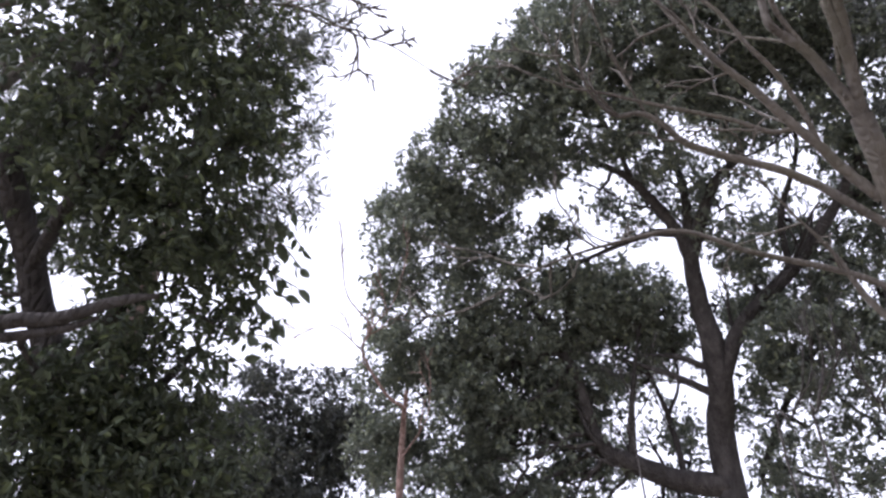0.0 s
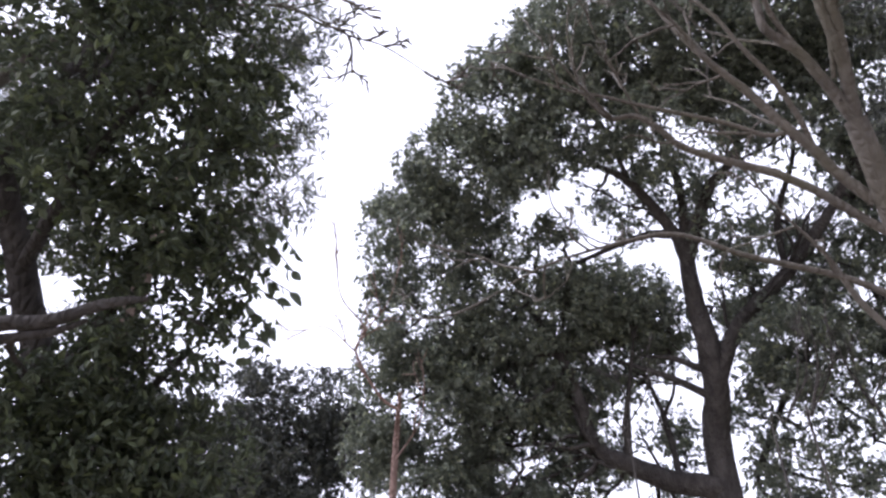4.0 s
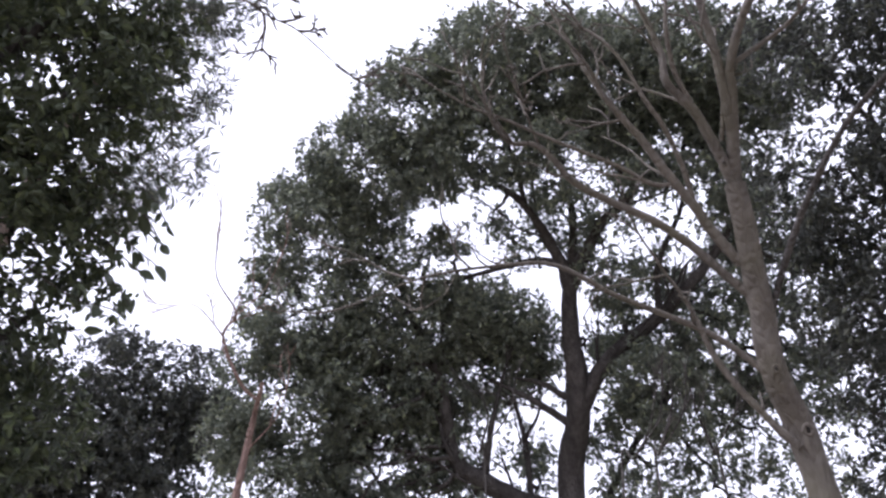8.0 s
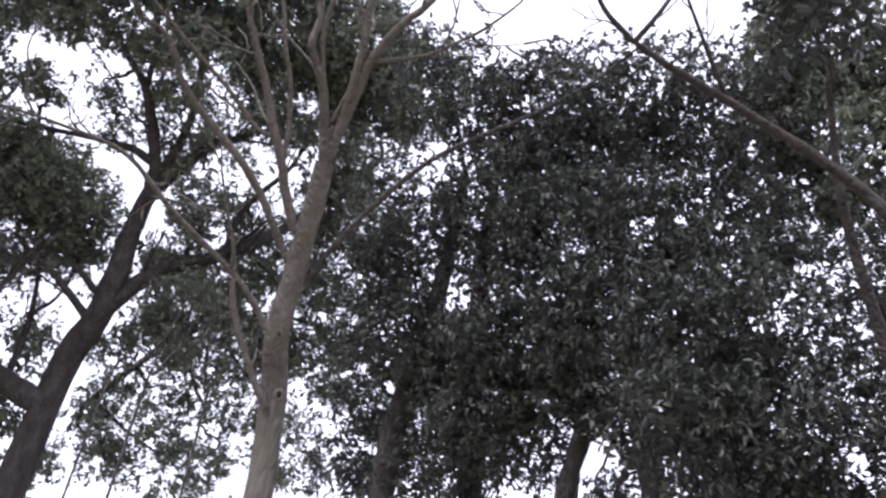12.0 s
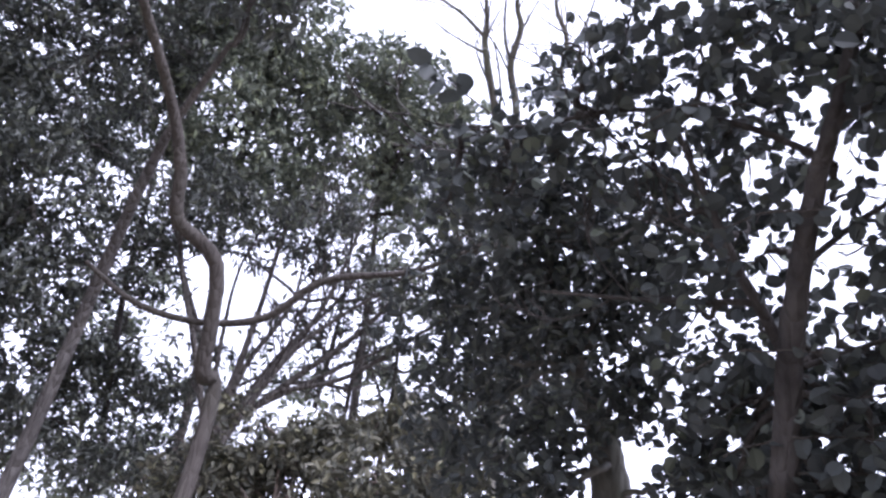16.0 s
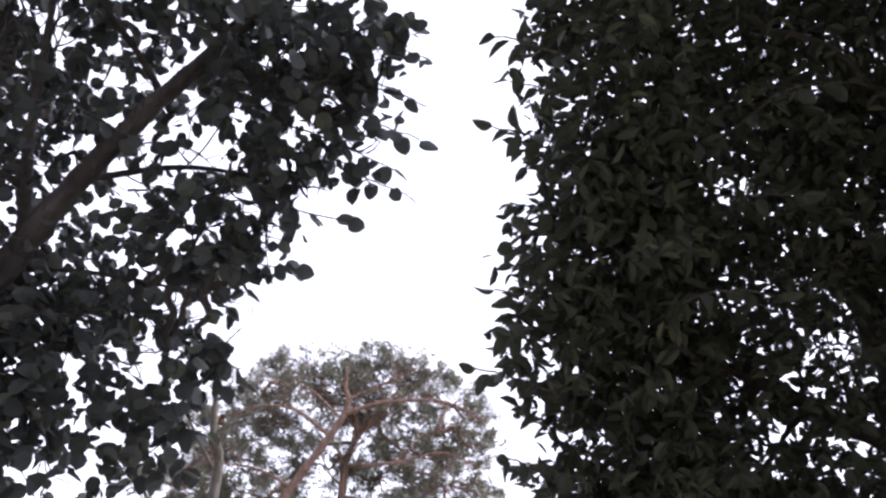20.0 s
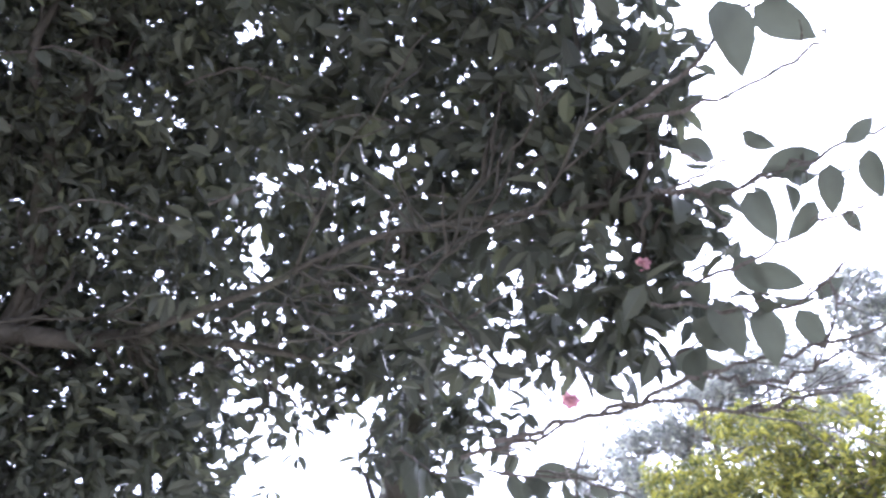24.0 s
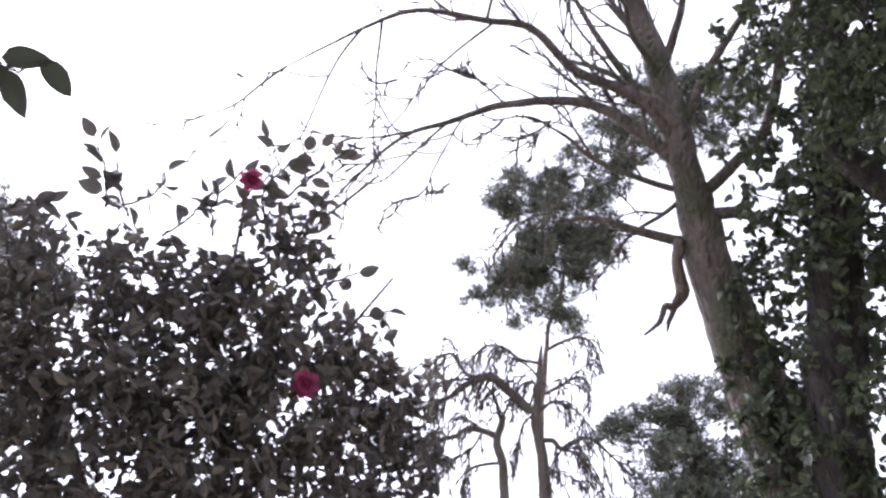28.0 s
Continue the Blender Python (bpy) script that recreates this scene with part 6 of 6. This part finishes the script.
# long sprays on the open side of the big camellia
leafy_twig(camellia, 401, [(249.5, 33.2, 1.92), (255, 32.6, 1.88), (260.5, 32.6, 1.85)], 10, 0.082, OVAL, 0.003, 0.1, 0.7)
leafy_twig(camellia, 402, [(248.5, 26.8, 1.92), (252.5, 26.4, 1.88), (256, 26.2, 1.85)], 7, 0.085, OVAL, 0.003, 0.2, 0.9)
for seed, d, line, radius, shoots in (
    (600, 1.85, ((249.7, 33.2), (253.8, 32.5), (257.4, 32.7), (262.2, 33.3), (267, 33.9), (269.4, 35)), 0.0035, 5), (601, 1.84, ((250, 27.2), (254, 27.9), (257.5, 28.8), (261.2, 29.7), (265.8, 30.5)), 0.003, 4),
    (602, 1.84, ((248.5, 26.5), (252.8, 25.6), (256.5, 25.2), (260.2, 26.9), (262.2, 28.6)), 0.003, 3), (603, 1.88, ((238, 19), (243.7, 20.3), (248.3, 21.5), (251, 22.3), (253.2, 21.7), (256.3, 21.6), (258.9, 22.5)), 0.0042, 3),
    (604, 1.9, ((244.9, 20.5), (249.1, 21.1), (252.6, 20.1), (256.9, 20.5), (259.9, 20.8)), 0.0036, 3), (605, 1.85, ((251, 22.2), (255.3, 22.7), (260.9, 23.3), (265.8, 24.4)), 0.003, 3),
    (606, 1.85, ((247, 37.2), (255.2, 37.8), (261.5, 38.8), (263.1, 39.8), (263.9, 40.9)), 0.0032, 4), (607, 1.87, ((248, 32.5), (251.6, 33.3), (255.7, 34.5), (257.6, 35.2)), 0.003, 4),
    (613, 1.85, ((246, 37), (253.7, 39.9), (255.9, 41.4), (259.2, 43), (261.7, 44.4)), 0.004, 2), (614, 1.9, ((252.6, 20.1), (254.6, 20.1), (256.8, 19.6)), 0.0025, 1)):
    bare_twig(camellia, seed, [(h, e, d) for h, e in line], radius * 1.35, 0.16, shoots)


def hung_leaf(parent, root, tip, d, mesh, r, wide=1.0):
    """One leaf from its root to its tip (heading, elevation), at d metres, turned a little at random."""
    a, b = P(*root, d + r.uniform(-0.02, 0.02)), P(*tip, d + r.uniform(-0.05, 0.05))
    way = (b - a).normalized()
    nor = ((SPOT - a).normalized() + Vector(r.normal(size=3)) * 0.35).normalized()
    x = way.cross(nor).normalized()
    ob = new("leaf", mesh)
    ob.parent = parent
    q = (b - a).length
    ob.matrix_basis = Matrix.Translation(a - parent.matrix_basis.translation) @ Matrix((x, way, x.cross(way))).transposed().to_4x4() @ Matrix.Diagonal((q * wide, q, q, 1))


rng = np.random.default_rng(401)
SPRAY_TIP = ((266.9, 34.1, 269.7, 35.2), (269, 34.9, 271.9, 33.9), (264.6, 33.1, 268.4, 33.2), (267.6, 33.7, 269.5, 31.5), (262.1, 33.1, 264.3, 34.1), (265.8, 31.9, 268.6, 30.9), (265.5, 31.4, 266.4, 29.9), (263.3, 32.5, 262.9, 29.7), (264.8, 31.9, 264.2, 30.3), (260.9, 32.2, 260.2, 29.5))
SPRAY_ROOT = ((258.3, 32.1, 258.5, 30.4), (256.9, 33.1, 261, 33.2), (256.2, 35.6, 257.8, 34.1), (259.6, 30.7, 257.7, 28.7), (261.2, 29.9, 261.6, 28.5), (255.7, 32.1, 256.7, 29.1), (252.2, 32.5, 255.6, 32.5), (251.8, 35.5, 254.7, 34.6))
HANGING = ((252.4, 26.3, 253.6, 23.1), (250.8, 25.2, 253.3, 23.4), (254.9, 25.5, 255.4, 22.2), (257.1, 25.1, 258.1, 22.7), (258.3, 25.4, 260, 26.5), (255, 27.8, 257.8, 26.1), (254.1, 28.6, 255.6, 26.1))
OVERHEAD = ((258.9, 42.2, 262.2, 39.4), (259.2, 43, 263.2, 42.4), (256.6, 43.2, 257.5, 38.8))
for group, d, wide in ((SPRAY_TIP, 1.78, 0.88), (SPRAY_ROOT, 1.85, 0.88), (HANGING, 1.85, 0.95), (OVERHEAD, 1.82, 0.95)):
    for h, e, h2, e2 in group:
        hung_leaf(camellia, (h, e), (h2, e2), d, OVAL, rng, wide)
leafy_twig(camellia, 411, [(243, 24, 2.1), (248, 23.5, 2.0), (252, 24.5, 1.9)], 11, 0.089, OVAL, 0.004, 0.1, 1.0)
leafy_twig(camellia, 412, [(238, 18, 2.3), (243, 17.5, 2.2), (247, 16, 2.1)], 8, 0.074, OVAL, 0.004, 0.1, 1.2)
for k, (h, e, d) in enumerate(((180, 30, 2.1), (184, 36, 2.3), (188, 42, 2.3), (193, 33, 2.45), (199, 38, 2.45), (205, 30, 2.4), (212, 40, 2.35), (216, 33, 2.3), (222, 38, 2.2), (228, 33, 2.1), (234, 39, 2.0), (236, 27, 2.0), (226, 25, 2.2), (218, 26, 2.4), (208, 45, 2.4), (240, 44, 1.9))):
    leafy_twig(camellia, 480 + k, [(h, e, d + 0.15), (h + 4, e + 1.5, d), (h + 9, e + 1.0, d - 0.05)], 8, 0.056, OVAL, 0.003, 0.1, 0.8)
for k, (a, b, e) in enumerate(((176, 169, 31.5), (176, 169.5, 37), (175, 167.5, 41.6), (176, 166, 47.2), (174, 168, 26.6), (176, 169.5, 34.3), (176, 170.5, 21.5), (176, 168.5, 44.5), (175, 170, 29))):
    leafy_twig(camellia, 420 + k, [(a, e - 1, 2.2), ((a + b) / 2, e - 0.3, 2.12), (b, e, 2.08)], 9, 0.056, OVAL, 0.003, 0.1)
for k, (a, b, e, f) in enumerate(((150, 161.8, 38.5, 37.4), (146, 157.6, 34, 35), (145, 155.3, 29.5, 31.4), (150, 162, 41.5, 41), (150, 160.6, 46, 46.2), (152, 161, 44, 43.4), (150, 160.5, 40, 38.8), (146, 152.8, 26.5, 24.6), (146, 152, 26.5, 23.6), (146, 151.5, 22, 20.5), (147, 157, 38, 38.5), (148, 158, 43, 43.6))):
    leafy_twig(roundleaf, 440 + k, [(a, e, 2.5), ((a + b) / 2, (e + f) / 2 + 0.4, 2.45), (b, f, 2.4)], 12, 0.055, ROUND, 0.003, 0.15, 0.9)
for k, (h, e) in enumerate(((128, 42), (133, 35), (136, 46), (131, 27), (138, 24), (142, 33), (145, 45), (133, 22), (147, 40), (134, 20))):
    leafy_twig(roundleaf, 500 + k, [(h, e, 2.5), (h + 4, e + 1, 2.42), (h + 9, e + 0.5, 2.38)], 10, 0.05, ROUND, 0.003, 0.1, 0.9)
flower(bush, (284.5, 33.2, 2.0), 0.056, PETAL, 1)
flower(bush, (291.2, 21.7, 2.02), 0.07, PETAL, 2, (0.3, 0.4))
flower(camellia, (242.9, 21.3, 1.9), 0.042, PETAL_PALE, 3, (1.5, 0.5))
flower(camellia, (248.3, 29, 1.9), 0.034, PETAL_PALE, 4, (1.8, 0.8))

GLOSSY = leaf_mesh("leaf", "oval", LEAF_LEFT, 0.1, 0.12)
leafy_twig(glossy, 750, [(347.8, 39.1, 4.55), (352.7, 38.7, 4.45), (356.1, 36.6, 4.4)], 12, 0.085, GLOSSY, 0.005, 0.15, 0.6)
leafy_twig(glossy, 751, [(349.7, 35.6, 4.55), (353.1, 33.9, 4.45), (354.9, 32.6, 4.4)], 10, 0.085, GLOSSY, 0.005, 0.15, 0.6)
leafy_twig(glossy, 752, [(347.5, 33.0, 4.55), (351.1, 32.1, 4.45), (354.1, 32.1, 4.4)], 9, 0.085, GLOSSY, 0.005, 0.15, 0.6)
leafy_twig(glossy, 753, [(348.4, 40.3, 4.55), (352.9, 39.9, 4.45), (355.9, 37.9, 4.4)], 11, 0.085, GLOSSY, 0.005, 0.15, 0.6)
leafy_twig(glossy, 754, [(347.4, 37.5, 4.55), (352.2, 36.7, 4.45), (356.1, 35.3, 4.4)], 12, 0.085, GLOSSY, 0.005, 0.15, 0.6)
leafy_twig(glossy, 755, [(348.3, 31.7, 4.55), (350.3, 30.1, 4.45), (352.4, 30.4, 4.4)], 8, 0.085, GLOSSY, 0.005, 0.15, 0.6)
leafy_twig(glossy, 756, [(349.0, 36.6, 4.55), (351.9, 35.9, 4.45), (355.1, 34.6, 4.4)], 9, 0.085, GLOSSY, 0.005, 0.15, 0.6)
leafy_twig(glossy, 757, [(347.5, 30.1, 4.55), (349.9, 28.6, 4.45), (351.7, 27.8, 4.4)], 7, 0.085, GLOSSY, 0.005, 0.15, 0.6)
leafy_twig(glossy, 758, [(349.4, 41.7, 4.55), (353.0, 41.4, 4.45), (355.2, 40.1, 4.4)], 8, 0.085, GLOSSY, 0.005, 0.15, 0.6)

# knots on the grey trunk
for place, size in (((44.3, 26.4, 5.39), 0.03), ((43.4, 30.3, 5.4), 0.022), ((43.8, 43.6, 5.46), 0.014)):
    at = np.array(P(*place))
    out = unit(np.array(SPOT) - at)
    side = unit(np.cross(out, (0, 0, 1)))
    top = np.cross(side, out)
    ring = [at + (side * math.cos(a) * 0.8 + top * math.sin(a)) * size for a in np.linspace(0, 2 * math.pi, 13)]
    v, f = tube(ring, [size * 0.38, size * 0.45, size * 0.35], 6)
    raw("knot", v, f, BARK_GREY, grey_tree, "dark branch scar")
    v, f = tube([at - out * size, at + out * size * 0.12], [size * 0.9, size * 0.8, size * 0.02], 8)
    raw("scar", v, f, BARK_DARK, grey_tree)
bare_twig(camellia, 609, [(242.5, 16.5, 2.6), (243.0, 19.3, 2.5), (244.4, 21.3, 2.45)], 0.005, 0.1, 4)
bare_twig(camellia, 610, [(242.9, 18.8, 2.55), (241.6, 19.9, 2.5), (240.8, 20.6, 2.45)], 0.003, 0.1, 4)
bare_twig(camellia, 611, [(235.6, 18.9, 2.3), (239.8, 19.7, 2.2), (244.0, 21.1, 2.1)], 0.006, 0.1, 4)
bare_twig(camellia, 612, [(240.2, 18.2, 2.3), (243.1, 17.7, 2.2), (246.3, 16.7, 2.15)], 0.003, 0.1, 4)
leafy_twig(camellia, 701, [(231.3, 19.7, 2.6), (233.8, 18.2, 2.5), (235.6, 18.0, 2.45)], 9, 0.11, OVAL, 0.004, 0.1, 0.9)
leafy_twig(camellia, 702, [(236.9, 18.4, 2.4), (239.9, 17.8, 2.3), (243.2, 16.3, 2.2)], 6, 0.1, OVAL, 0.004, 0.2, 0.9)
leafy_twig(bush, 613, [(286.8, 30.1, 2.2), (285.5, 33.0, 2.2), (286.7, 35.1, 2.2), (288.8, 36.8, 2.2)], 18, 0.054, BRONZE, 0.0036, 0.1, 0.3)
leafy_twig(bush, 614, [(284.8, 30.1, 2.2), (284.3, 32.6, 2.2), (285.9, 34.7, 2.2), (285.0, 36.5, 2.2)], 15, 0.054, BRONZE, 0.0036, 0.1, 0.3)
leafy_twig(bush, 615, [(282.8, 29.7, 2.2), (282.2, 31.8, 2.2), (283.8, 34.3, 2.2)], 10, 0.054, BRONZE, 0.0036, 0.1, 0.3)
leafy_twig(bush, 616, [(289.5, 27.1, 2.22), (291.4, 28.4, 2.22), (293.4, 29.4, 2.22)], 10, 0.054, BRONZE, 0.0036, 0.1, 0.3)
leafy_twig(bush, 617, [(292.1, 25.7, 2.25), (294.3, 26.7, 2.25), (296.2, 27.4, 2.25)], 7, 0.054, BRONZE, 0.0036, 0.1, 0.3)
leafy_twig(bush, 618, [(275.5, 29.5, 2.25), (274.8, 31.3, 2.25), (273.2, 33.2, 2.25)], 12, 0.054, BRONZE, 0.0036, 0.1, 0.3)
leafy_twig(bush, 619, [(276.3, 29.6, 2.25), (278.2, 31.3, 2.25), (278.4, 32.7, 2.25)], 9, 0.054, BRONZE, 0.0036, 0.1, 0.3)
leafy_twig(bush, 620, [(277.1, 29.4, 2.25), (275.7, 31.0, 2.25), (275.0, 32.6, 2.25)], 9, 0.054, BRONZE, 0.0036, 0.1, 0.3)
leafy_twig(bush, 621, [(279.6, 28.8, 2.2), (281.1, 30.6, 2.2), (282.0, 32.5, 2.2)], 9, 0.054, BRONZE, 0.0036, 0.1, 0.3)
leafy_twig(bush, 622, [(269.5, 26.9, 2.25), (270.8, 28.2, 2.25), (272.3, 29.1, 2.25)], 9, 0.054, BRONZE, 0.0036, 0.1, 0.3)
leafy_twig(bush, 623, [(268.1, 22.6, 2.35), (267.3, 21.1, 2.35), (267.4, 19.1, 2.35)], 9, 0.054, BRONZE, 0.0036, 0.1, 0.3)
leafy_twig(bush, 624, [(293.2, 24.4, 2.3), (295.0, 25.0, 2.3), (295.8, 25.7, 2.3)], 7, 0.054, BRONZE, 0.0036, 0.1, 0.3)
leafy_twig(bush, 625, [(287.0, 33.0, 2.2), (289.5, 35.6, 2.2), (291.6, 37.6, 2.2)], 11, 0.052, BRONZE, 0.0036, 0.1, 0.3)
leafy_twig(roundleaf, 520, [(116.0, 43.0, 2.75), (112.5, 44.3, 2.72), (110.0, 45.4, 2.7)], 7, 0.075, ROUND, 0.003, 0.3, 0.5)
